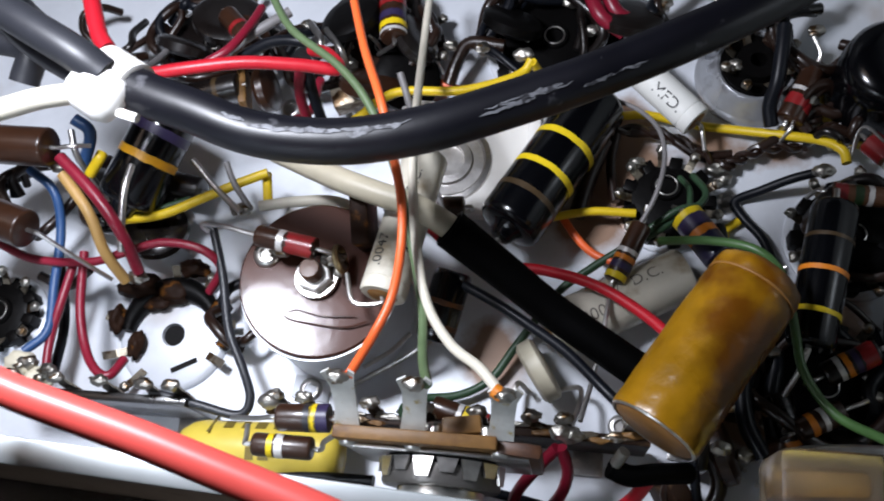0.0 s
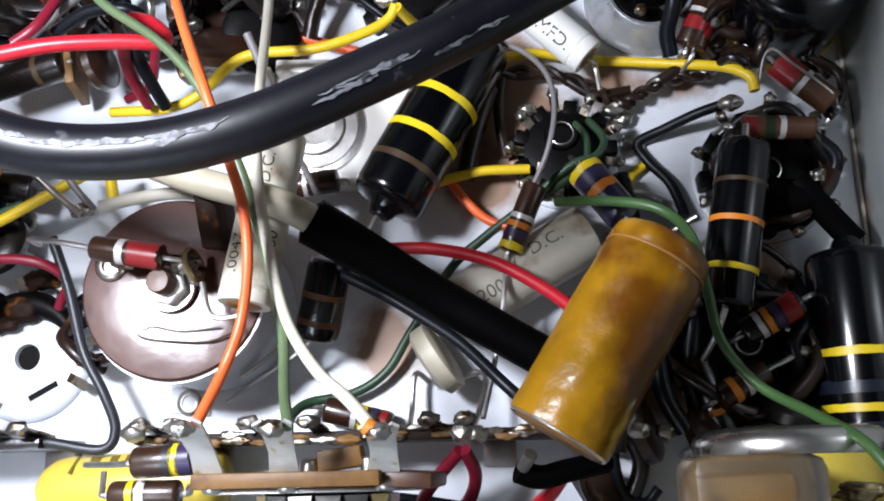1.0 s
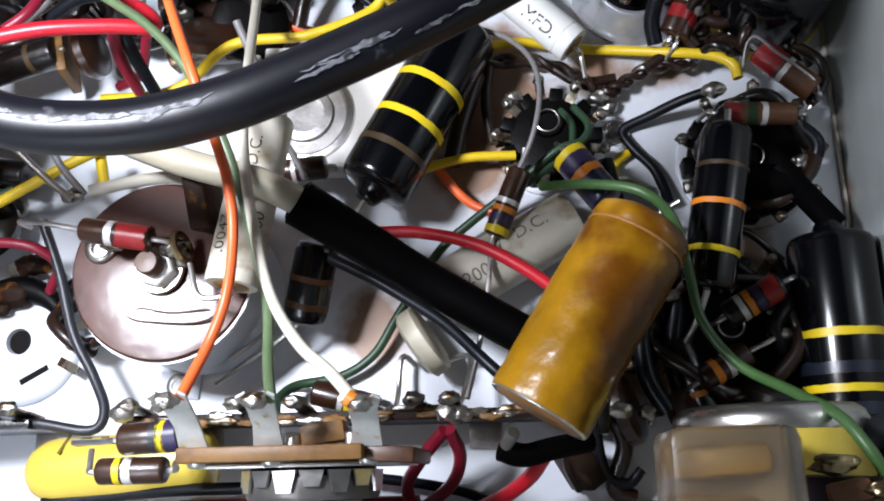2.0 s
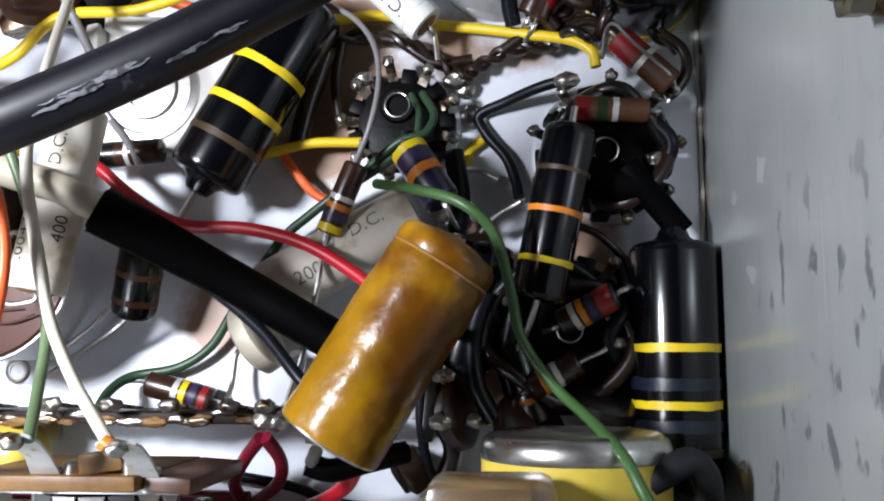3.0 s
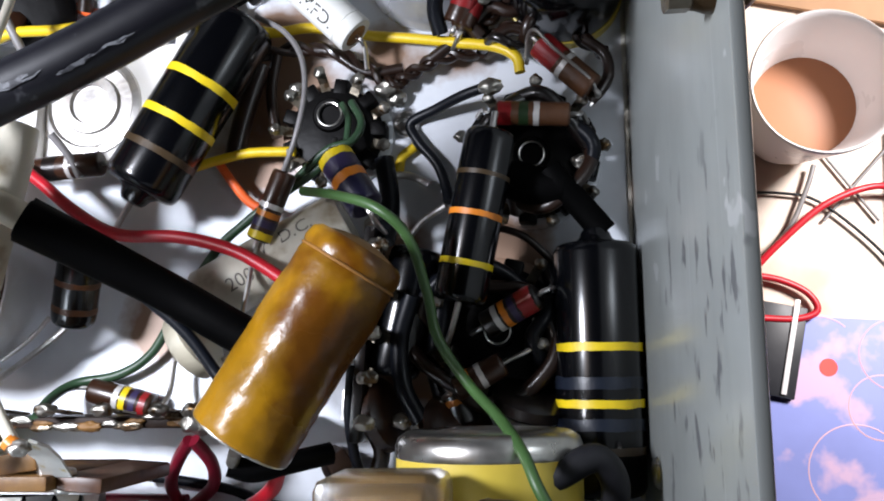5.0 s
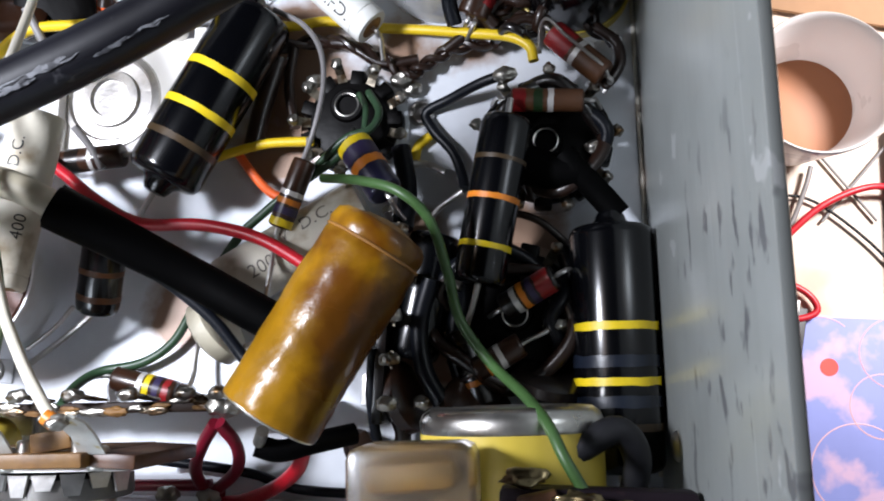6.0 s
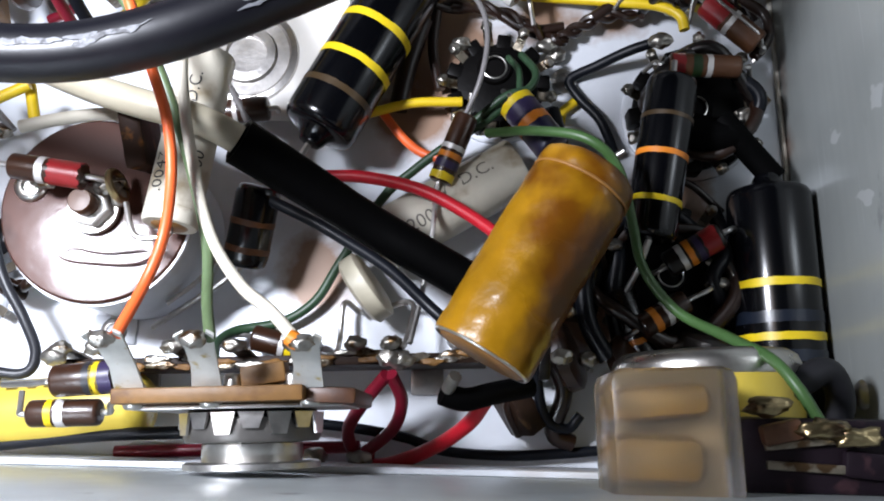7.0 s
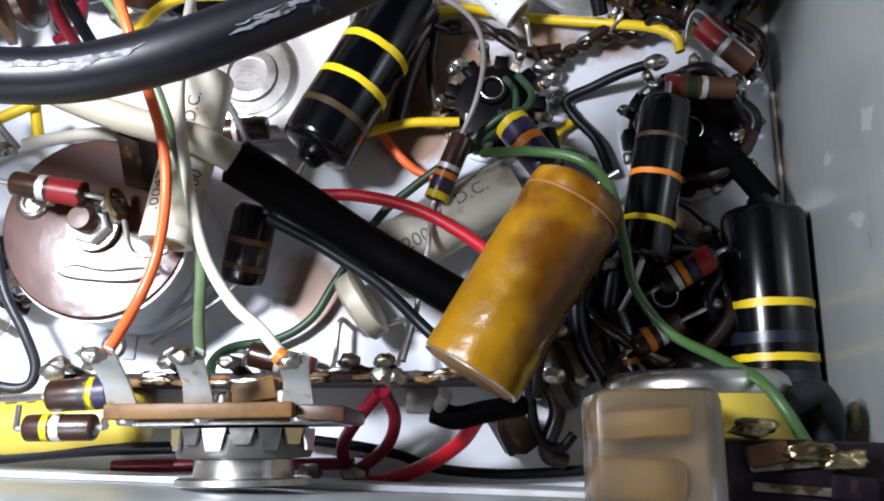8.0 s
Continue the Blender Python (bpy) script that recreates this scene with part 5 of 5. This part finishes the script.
bc = (76.2, 87.0, 9.0)
big = thing("round_component", "squat black round component with a white paper label", "component", at=(bc[0], bc[1], 0))
part("body", lathe(NB(), (bc[0], bc[1], 0), (bc[0], bc[1], 20), [(0, 9.1), (12, 9.2), (15, 8.7), (16.8, 7.2), (17.2, 5)], 48), GLOSS, big)
part("base_wrap", lathe(NB(), (bc[0], bc[1], 0), (bc[0], bc[1], 20), [(0, 9.25), (0.1, 9.36), (2.4, 9.36), (2.5, 9.2)], 48), LABEL, big, "yellow wrap")
part("paper_label", box(NB(), (79.4, 86.2, 17.3), (8, 6, 0.3), (0, 0, 5), 0), PAPER, big, "blank white label")

# bolt through the side wall
by, bz = 56.7, 70.0
bolt = thing("bolt", "rusty hexagon nut and bolt through the side wall", "bolt", at=(XR, by, bz))
part("nut", lathe(NB(), (XR - 1.6, by, bz), (0, by, bz), [(0, 2.4), (0.2, 2.75), (1.9, 2.75), (2.1, 2.4)], 6), FLUX, bolt, "rusty hexagon nut")
part("washer", lathe(NB(), (XR, by, bz), (0, by, bz), [(0, 2.8), (0.7, 2.7), (1.2, 2.5), (1.7, 2.4)], 30), FLUX, bolt)
part("shank", lathe(NB(), (XR - 2.6, by, bz), (0, by, bz), [(0, 1.2), (0.4, 1.3), (0.8, 1.1), (1.1, 1.3), (1.5, 1.1), (1.8, 1.3), (2.2, 1.1), (2.5, 0.7)], 20), TIN, bolt)
part("head", lathe(NB(), (XR + 1.2, by, bz), (200, by, bz), [(0, 2.8), (1.2, 2.7), (2.0, 2.0), (2.4, 0.8)], 24), FLUX, bolt)

# deck folds
trim_e = single("trim_east", box(NB(), (XR - 0.35, 82, 0.5), (0.7, 148, 1.0), (0, 0, 0), 0.3), RUSTY, "pale folded edge of the deck with rust specks", "trim", kind="structure")
trim_s = single("trim_south", box(NB(), (-38, 7.9, 8.5), (244, 0.9, 17), (0, 0, -2.6), 0.2), PLATE, "pale folded edge of the deck at the front wall", "trim", kind="structure")

# jack beside the front corner
jack = thing("jack", "dark jack block with gilt solder lugs in the front corner", "jack", at=(74, 7, 33.4))
part("body", box(NB(), (74, 6.4, 35.4), (22, 8.4, 4.0), (0, 0, -2.6), 0.8), PLUM, jack)
part("spring", box(NB(), (72, 5.2, 37.8), (13, 1.0, 0.8), (0, 0, -5), 0.2), FLUX, jack, "thin metal contact spring")
part("spring", box(NB(), (70, 8.0, 37.8), (9, 0.9, 0.8), (0, 0, 4), 0.2), FLUX, jack, "thin metal contact spring")
part("insulator", box(NB(), (67.5, 9.2, 37.4), (4.6, 2.4, 2.6), (0, 0, 10), 0.5), PHEN, jack, "brown insulating block")
part("insulator", box(NB(), (76.5, 5.4, 37.4), (5.2, 3.0, 2.2), (0, 0, -8), 0.5), PLUM, jack)
for q in ((71.9, 9.5, 39.0), (75.2, 8.5, 39.0), (66.1, 12.0, 38.0)):
    part("lug", blob(NB(), q, 1.5, (1.7, 0.7, 0.7), 0.6), GILT, jack, "gilt solder lug", crease=180)
post = single("post", rod(NB(), (87.3, 11.4, 18.0), (87.0, 16.0, 18.0), 2.4, 1.6), TIN, "grey rounded metal post against the side wall", "post")

# ---- the room round the table ----
plinth = single("plinth", box(NB(), (-45, 82, TZ / 2 - 1), (120, 90, -TZ - 2), bevel=2), DARKWOOD, "plain dark wooden plinth under the chassis", "plinth", kind="structure")
single("room_floor", box(NB(), (100, 60, -1150), (3400, 3200, 20), bevel=0), DARKWOOD, "plain dark room floor", "floor", kind="structure")
single("room_ceiling", box(NB(), (100, 60, 1410), (3400, 3200, 20), bevel=0), ROOM, "plain room ceiling", "ceiling", kind="structure")
for tag, cx, cy, sx, sy in (("room_wall_north", 100, 1670, 3400, 20), ("room_wall_south", 100, -1550, 3400, 20), ("room_wall_east", 1810, 60, 20, 3200), ("room_wall_west", -1610, 60, 20, 3200)):
    single(tag, box(NB(), (cx, cy, 130), (sx, sy, 2540), bevel=0), ROOM, "plain painted room wall", "wall", kind="structure")
for cx in (-600, 800):
    for cy in (-540, 660):
        single("trim", box(NB(), (cx, cy, (TZ - 20 - 1140) / 2), (60, 60, 1140 + TZ - 20), bevel=2), DARKWOOD, "plain square table support", "table leg", kind="structure")

# ---- things on the table ----
mt = Vector((246.7, -3.3, -388.0))
matt = thing("printed_sheet", "glossy blue and pink printed sheet on the table", "printed sheet", at=(mt[0] + 30, mt[1] - 30, TZ))
part("sheet", box(NB(), (mt[0] + 30, mt[1] - 30, TZ + 0.8), (200, 170, 1.4), (0, 0, -4), 0.4), MATB, matt)
for cx, cy, rr, arc in ((1530, 850, 26, 0.7), (1560, 720, 18, 0.8), (1480, 640, 22, 0.45), (1600, 640, 20, 0.6)):
    q = [v for v in {1530: (238.9, -30.6, -388.4), 1560: (254.7, 4.3, -388.4), 1480: (222.6, 34.0, -388.4), 1600: (264.4, 33.5, -388.4)}[cx]]
    part("printed_swirl", ring(NB(), (q[0], q[1], TZ + 0.6), (0, 0, 1), rr, 1.1, 30, 6, arc), PINK, matt, "pink printed swirl")
dot = (227.6, 27.1, -388.4)
part("printed_dot", lathe(NB(), (dot[0], dot[1], TZ + 1.4), (dot[0], dot[1], TZ + 5), [(0, 5), (0.3, 5)], 24), W_SALMON, matt, "red printed dot")
single("cardboard", box(NB(), Vector((247.5, 268.4, -386.0)), (160, 70, 3), (0, 0, -14), 0.4), CARD, "brown cardboard piece behind the cup", "cardboard")
single("dark_tray", box(NB(), Vector((296.5, 86.4, -385.0)), (60, 150, 8), (0, 0, -3), 1.0), DARKWOOD, "dark wooden edge at the far side of the table", "tray")
dv = thing("meter", "grey panel meter with white edges on the table", "meter", at=(201.7, 40.6, -388.0))
part("panel", box(NB(), Vector((199.5, 37.4, -386.0)), (26, 52, 5), (0, 0, -12), 0.6), GREY_PVC, dv)
part("edge", box(NB(), Vector((206.4, 38.8, -383.0)), (3, 54, 2), (0, 0, -12), 0.4), CUPW, dv, "white edge")
wire([(190.3, 84.7, -380.0), (202.8, 96.9, -378.0), (227.8, 117.6, -376.0), (256.1, 127.8, -378.0), (278.9, 124.3, -384.0)], 2.0, W_RED, "red lead on the table", name="test_lead", category="test lead")
wire([(184.8, 80.5, -384.0), (203.0, 76.9, -384.0), (217.7, 69.2, -384.0), (222.5, 59.0, -384.0), (210.7, 54.5, -384.0), (186.4, 55.8, -384.0)], 2.0, W_RED, "red lead looped on the table", name="test_lead", category="test lead")
wire([(184.8, 128.2, -386.0), (206.7, 127.4, -386.0), (227.9, 121.7, -386.0), (255.9, 96.5, -386.0), (275.3, 70.6, -386.0)], 0.9, W_BLACK, "black lead on the table", name="test_lead", category="test lead")
wire([(194.5, 88.3, -384.0), (211.1, 107.2, -384.0), (221.5, 129.5, -383.0), (226.0, 142.5, -383.0)], 1.5, W_GREY, "dark grey lead near the cup", name="test_lead", category="test lead")
wire([(230.4, 153.2, -387.0), (244.4, 132.8, -387.0), (260.8, 109.4, -387.0)], 0.9, W_GREY, "grey lead on the table", name="test_lead", category="test lead")
wire([(277.0, 161.1, -387.0), (250.5, 132.5, -387.0), (230.5, 110.4, -387.0)], 0.9, W_GREY, "grey lead crossing on the table", name="test_lead", category="test lead")

# ---- more parts round the sockets ----
for q, r in (((-68.4, 24.6, 17.0), 2.3), ((-64.4, 22.6, 17.0), 2.0)):
    bead = thing("ceramic_bead", "cream ceramic bead on a tag strip lug", "bead", "ceramic beads", q)
    part("body", blob(NB(), q, r, (1.25, 0.95, 0.9), 0.3), CERAMIC, bead, crease=180)
    part("solder", blob(NB(), Vector(q) + Vector((0.9, -0.5, r * 0.8)), 0.9, (1.2, 0.9, 0.6), 0.4, 2), SOLDER, bead, "dull solder crust", crease=180)
single("phenolic_tab", box(NB(), Vector((-11.6, 50.3, 24.0)) + Vector((1.0, 0, 0)), (3.0, 8.6, 9.0), (12, 0, 8), 0.5), TAB, "dark brown phenolic tab beside the trimmer disc", "tab")
tb = (-27.1, 44.9, 20.8)
single("eyelet", lathe(NB(), tb, (tb[0], tb[1], 30), [(0, 2.3), (0.5, 2.2), (0.9, 1.7), (0.9, 1.1), (0.2, 1.0)], 28), STEEL, "bright eyelet in the brown disc", "eyelet")
single("ceramic_disc", lathe(NB(), Vector((-37.1, 82.5, 9.0)) - Vector((1.6, 0, 0)), Vector((-37.1, 82.5, 9.0)) + Vector((1.6, 0.6, 0.6)), [(0, 2.5), (0.3, 4.2), (1.2, 4.8), (2.4, 4.6), (3.2, 2.6)], 30), CARBON, "glossy brown ceramic disc capacitor", "capacitor")
single("card_tab", box(NB(), (-42.2, 82.9, 8.0), (1.6, 10, 9), (0, 10, 12), 0.3), PHEN_EDGE, "tan card insulating tab", "tab")
single("metal_tab", box(NB(), (-21.7, 82.8, 6.0), (6, 4, 5), (10, 0, 20), 0.4), FLUX, "tarnished metal tab with amber flux", "tab")


def dark_disc(p, r, axis, label, material=None):
    a = Vector(axis).normalized()
    q = Vector(p)
    t = thing("ceramic_disc", label, "capacitor", "disc capacitors", p)
    part("body", lathe(NB(), q - a * 1.7, q + a * 1.7, [(0, r * 0.5), (0.2, r * 0.85), (0.9, r), (2.5, r), (3.2, r * 0.85), (3.4, r * 0.5)], 30), material or DARKBODY, t)
    for sx in (-1, 1):
        part("lead", sweep(NB(), [q + Vector((sx * r * 0.4, -0.5, -r * 0.8)), q + Vector((sx * r * 0.7, -1.5, -r * 1.1)), q + Vector((sx * r * 0.8, -2, -min(q[2] - 1, r * 1.6)))], 0.4, 8), TIN, t)
    return t


dark_disc((-55.0, 90.7, 11.0), 5.5, (0.3, 0.9, 0.5), "dark brown disc capacitor crusted with flux")
dark_disc((-16.9, 84.3, 9.0), 6.0, (0.2, 0.7, 0.8), "dark brown disc capacitor on a wafer socket", CARBON)
dark_disc((-9.1, 93.7, 10.0), 5.5, (0.8, 0.3, 0.6), "dark disc capacitor by the ceramic base")
dark_disc((-42.2, 91.6, 12.0), 5.0, (0.7, -0.4, 0.7), "dark brown disc capacitor between sockets", CARBON)
dark_disc((31.2, 100.1, 9.0), 6.5, (0.1, 0.5, 0.9), "black disc capacitor near the octal socket")
dark_disc((-65.3, 60.0, 9.0), 6.0, (0.5, 0.5, 0.7), "dark disc capacitor among maroon wires")
resistor((-55.8, 79.1, 10.0), (-41.5, 81.8, 12.0), 2.6, [(0.7, 1.0, BRN, "dim brown band")], "dark stubby resistor under the thick cable", DARKBODY)
resistor((-44.8, 94.5, 17.0), (-37.1, 86.4, 17.0), 2.0, [(0.4, 0.9, REDP, "red band")], "brown resistor across a socket", CARBON)
resistor((59.4, 80.0, 7.0), (63.9, 89.2, 9.0), 2.1, [(0.35, 2.0, REDP, "red end"), (0.55, 0.8, SIL, "silver band")], "brown and red resistor with bright lead", CARBON, [(58.4, 79.3, 5.0)], [(64.9, 92.0, 10.0), (63.6, 94.8, 11.0)])
resistor((-56.3, 63.2, 8.0), (-46.7, 61.3, 8.0), 2.6, [], "plain dark resistor beside a yellow wire", DARKBODY)
for pts, r, m, text in (
    ([(-2.5, 87.1, 5.0), (-0.9, 91.5, 7.0), (1.4, 94.6, 8.0), (7.9, 93.9, 8.0)], 1.3, W_BROWN, "brown wire bent round a lug"),
    ([(23.7, 102.8, 12.0), (25.9, 98.0, 12.0), (30.2, 95.8, 10.0)], 1.4, W_MAROON, "dark red wire over the octal socket"),
    ([(26.8, 102.9, 12.0), (29.0, 99.4, 11.0), (33.3, 98.4, 9.0)], 1.4, W_MAROON, "dark red wire near the octal socket"),
    ([(55.2, 75.8, 4.0), (59.8, 78.2, 5.0), (63.6, 77.3, 5.0), (67.5, 79.7, 5.0), (71.6, 78.7, 4.0)], 1.0, W_BROWN, "brown heater wire bunched at the corner"),
    ([(60.8, 78.8, 5.0), (64.5, 82.9, 6.0), (68.3, 82.0, 6.0), (73.5, 84.9, 5.0)], 1.0, W_BROWN, "brown heater wire bunched at the corner"),
    ([(50.5, 74.9, 3.0), (44.5, 74.6, 3.0), (38.5, 78.4, 3.0), (32.3, 78.7, 3.0)], 0.9, W_BROWN, "brown heater wire under the white capacitor"),
    ([(53.8, 96.2, 12.0), (56.2, 98.4, 14.0), (62.1, 104.4, 14.0)], 1.2, W_BLACK, "stiff dark wire over the octal socket"),
    ([(-56.7, 80.2, 20.0), (-56.4, 85.6, 16.0), (-57.0, 91.2, 12.0)], 0.7, W_GREY, "thin grey wire under the cable tie"),
    ([(-42.1, 78.2, 26.0), (-38.5, 81.0, 26.0), (-36.3, 87.5, 24.0), (-35.7, 92.4, 22.0)], 0.8, W_MAROON, "dark red wire leaving the socket"),
    ([(-28.1, 93.0, 16.0), (-25.0, 88.2, 18.0), (-25.7, 85.9, 16.0)], 0.7, TIN, "bare tinned link on a socket lug"),
    ([(-25.7, 93.2, 14.0), (-21.7, 87.7, 16.0), (-21.1, 86.0, 12.0)], 0.6, TIN, "bare tinned link on a wafer"),
    ([(-65.7, 67.5, 24.0), (-63.2, 65.8, 22.0), (-65.4, 61.6, 18.0)], 1.1, W_BLUE, "dark blue wire below the cable tie"),
    ([(-67.0, 66.2, 22.0), (-65.6, 61.8, 20.0), (-63.2, 57.7, 12.0), (-62.1, 56.6, 8.0)], 0.6, TIN, "bare tinned lead behind maroon wires"),
    ([(-62.5, 58.6, 20.0), (-60.3, 60.5, 22.0), (-59.9, 61.9, 22.0)], 1.0, W_YELLOW, "yellow wire stub by a capacitor"),
    ([(-75.1, 43.0, 8.0), (-69.7, 41.5, 7.0), (-64.9, 44.4, 9.0)], 0.9, W_BROWN, "brown wire near the chassis end"),
    ([(47.4, 57.5, 3.0), (51.2, 57.6, 2.0), (54.3, 56.1, 2.0)], 0.6, TIN, "tinned lead on the deck clip"),
    ([(51.8, 47.3, 6.0), (54.2, 49.4, 8.0), (57.8, 51.1, 10.0)], 0.5, TIN, "bare curved lead beside the slim capacitor"),
):
    wire(pts, r, m, text)
for p in ((-40.8, 94.1, 14.0), (-24.1, 97.6, 12.0), (-6.6, 93.2, 8.0), (3.8, 92.8, 9.0), (-49.6, 80.8, 8.0), (51.0, 91.7, 6.0), (64.1, 96.0, 11.0), (-2.5, 94.5, 7.0), (-26.0, 66.5, 10.0), (33.5, 72.0, 4.0), (46.0, 49.8, 4.0), (50.8, 20.0, 9.0)):
    single("solder_joint", blob(NB(), p, 1.3, (1.2, 0.85, 0.75), 0.35), SOLDER, "bright crusted solder joint", "solder joint", "solder joints")

bumblebee((53.0, 45.5, 5.0), (48.5, 26.5, 5.0), 4.2, [], "plain black capacitor lying by the dark tag strip")
dark_disc((47.8, 20.8, 6.0), 5.5, (0.9, 0.3, 0.3), "dark mica-brown disc capacitor by the tag strip", CARBON)
dark_disc((69.6, 22.7, 6.0), 6.0, (0.2, 0.9, 0.4), "dark disc capacitor beside the lower socket")
dark_disc((58.7, 18.5, 7.0), 6.0, (0.5, 0.5, 0.6), "dark brown disc capacitor near the can", CARBON)
resistor((56.2, 30.5, 6.0), (59.8, 19.2, 6.0), 2.4, [(0.7, 0.9, ORA, "orange band")], "dark resistor under the green wire", DARKBODY)
wire([(47.5, 60.0, 4.0), (48.6, 52.7, 5.0), (48.1, 46.4, 7.0)], 1.6, W_BLACK, "black wire between socket and tag strip")
wire([(52.3, 44.6, 7.0), (56.3, 37.1, 6.0), (55.4, 28.9, 6.0), (56.8, 20.7, 5.0)], 1.5, W_BLACK, "black wire behind the slim capacitor")
wire([(72.1, 42.8, 4.0), (73.6, 36.9, 4.0), (72.6, 30.3, 4.0)], 1.2, W_BLACK, "black wire round the lower socket")
wire([(27.5, 76.4, 4.0), (24.8, 68.2, 4.0), (23.1, 61.0, 4.0)], 1.6, W_BROWN, "dark brown wire under the big black capacitor")


# ---- crusted wiring over the rear sockets ----
rng = random.Random(21)


def crust(c, spread, count, z):
    for k in range(count):
        a, b = rng.uniform(0, 6.28), rng.uniform(1.2, 3.0)
        p = [Vector((c[0] + spread * math.cos(a + b * f) * (0.55 + 0.45 * abs(math.sin(3 * f + k))), c[1] + spread * math.sin(a + b * f) * (0.6 + 0.4 * abs(math.cos(2 * f + k))), z + 3.5 * math.sin(3.1 * f) + rng.uniform(-0.8, 1.2))) for f in (0, 0.25, 0.5, 0.75, 1)]
        m, text = rng.choice([(W_BROWN, "dark brown wire looped round a socket"), (W_BLACK, "black wire looped round a socket"), (W_BROWN, "glossy brown wire between socket lugs"), (DARKBODY, "dark flux-stained wire between socket lugs")])
        wire(p, rng.uniform(0.7, 1.2), m, text, "socket wiring")
    for k in range(count // 2):
        a = rng.uniform(0, 6.28)
        q = Vector((c[0] + spread * 0.8 * math.cos(a), c[1] + spread * 0.8 * math.sin(a), z + rng.uniform(0, 3)))
        single("solder_joint", blob(NB(), q, rng.uniform(0.9, 1.5), (1.3, 0.85, 0.8), 0.35), SOLDER, "bright crusted solder joint", "solder joint", "solder joints")


for c, spread, count in (((-53.7, 95.8, 5.0), 11, 9), ((-29.6, 92.5, 5.0), 8, 6), ((-16.4, 96.7, 5.0), 11, 8), ((14.6, 97.5, 5.0), 12, 9), ((66.6, 80.7, 5.0), 6, 4), ((-62.0, 61.9, 5.0), 10, 6), ((-35.4, 38.2, 4.0), 6, 3), ((-77.1, 57.1, 9.0), 9, 7), ((-73.2, 95.3, 5.0), 8, 5), ((64.5, 97.0, 6.0), 8, 6), ((43.0, 101.0, 6.0), 8, 6), ((70.9, 58.8, 5.0), 9, 6), ((62.8, 32.1, 5.0), 11, 8)):
    crust(c, spread, count, c[2])
dark_disc((-45.5, 95.2, 14.0), 7.0, (0.2, 0.3, 0.9), "dark brown flat disc capacitor over a socket", DARKBODY)
dark_disc((-21.4, 96.4, 13.0), 6.0, (-0.3, 0.3, 0.9), "black flat disc capacitor between sockets", BAKELITE)
dark_disc((-10.7, 87.5, 6.0), 6.5, (0.3, -0.2, 0.9), "dark disc capacitor under the orange wire", BAKELITE)
dark_disc((9.2, 98.5, 9.0), 6.0, (0.3, 0.6, 0.7), "black disc capacitor by the yellow wire", BAKELITE)
dark_disc((-54.6, 53.4, 7.0), 6.0, (0.1, 0.2, 0.95), "dark flat disc capacitor beside maroon wires", DARKBODY)
single("card_tab", box(NB(), (40.7, 12.7, 4.0), (3.4, 6.5, 7.0), (14, 20, 35), 0.5), PHEN_DARK, "crusted dark insulating card below the amber capacitor", "tab")
wire([(39.7, 16.3, 8.0), (38.9, 13.1, 6.0), (40.6, 9.4, 3.0)], 0.7, W_BROWN, "dark brown wire below the amber capacitor")
wire([(45.6, 20.2, 8.0), (47.3, 15.4, 6.0), (45.6, 9.7, 4.0), (48.5, 8.0, 3.0)], 1.3, W_BROWN, "dark brown wire beside the can capacitor")
wire([(43.0, 68.5, 7.0), (45.0, 64.6, 9.0), (43.8, 61.6, 10.0), (40.5, 60.6, 10.0), (37.4, 58.7, 9.0), (33.5, 55.8, 7.0), (29.2, 51.6, 5.0)], 0.62, W_DGREEN, "dull green wire looping from the socket centre")
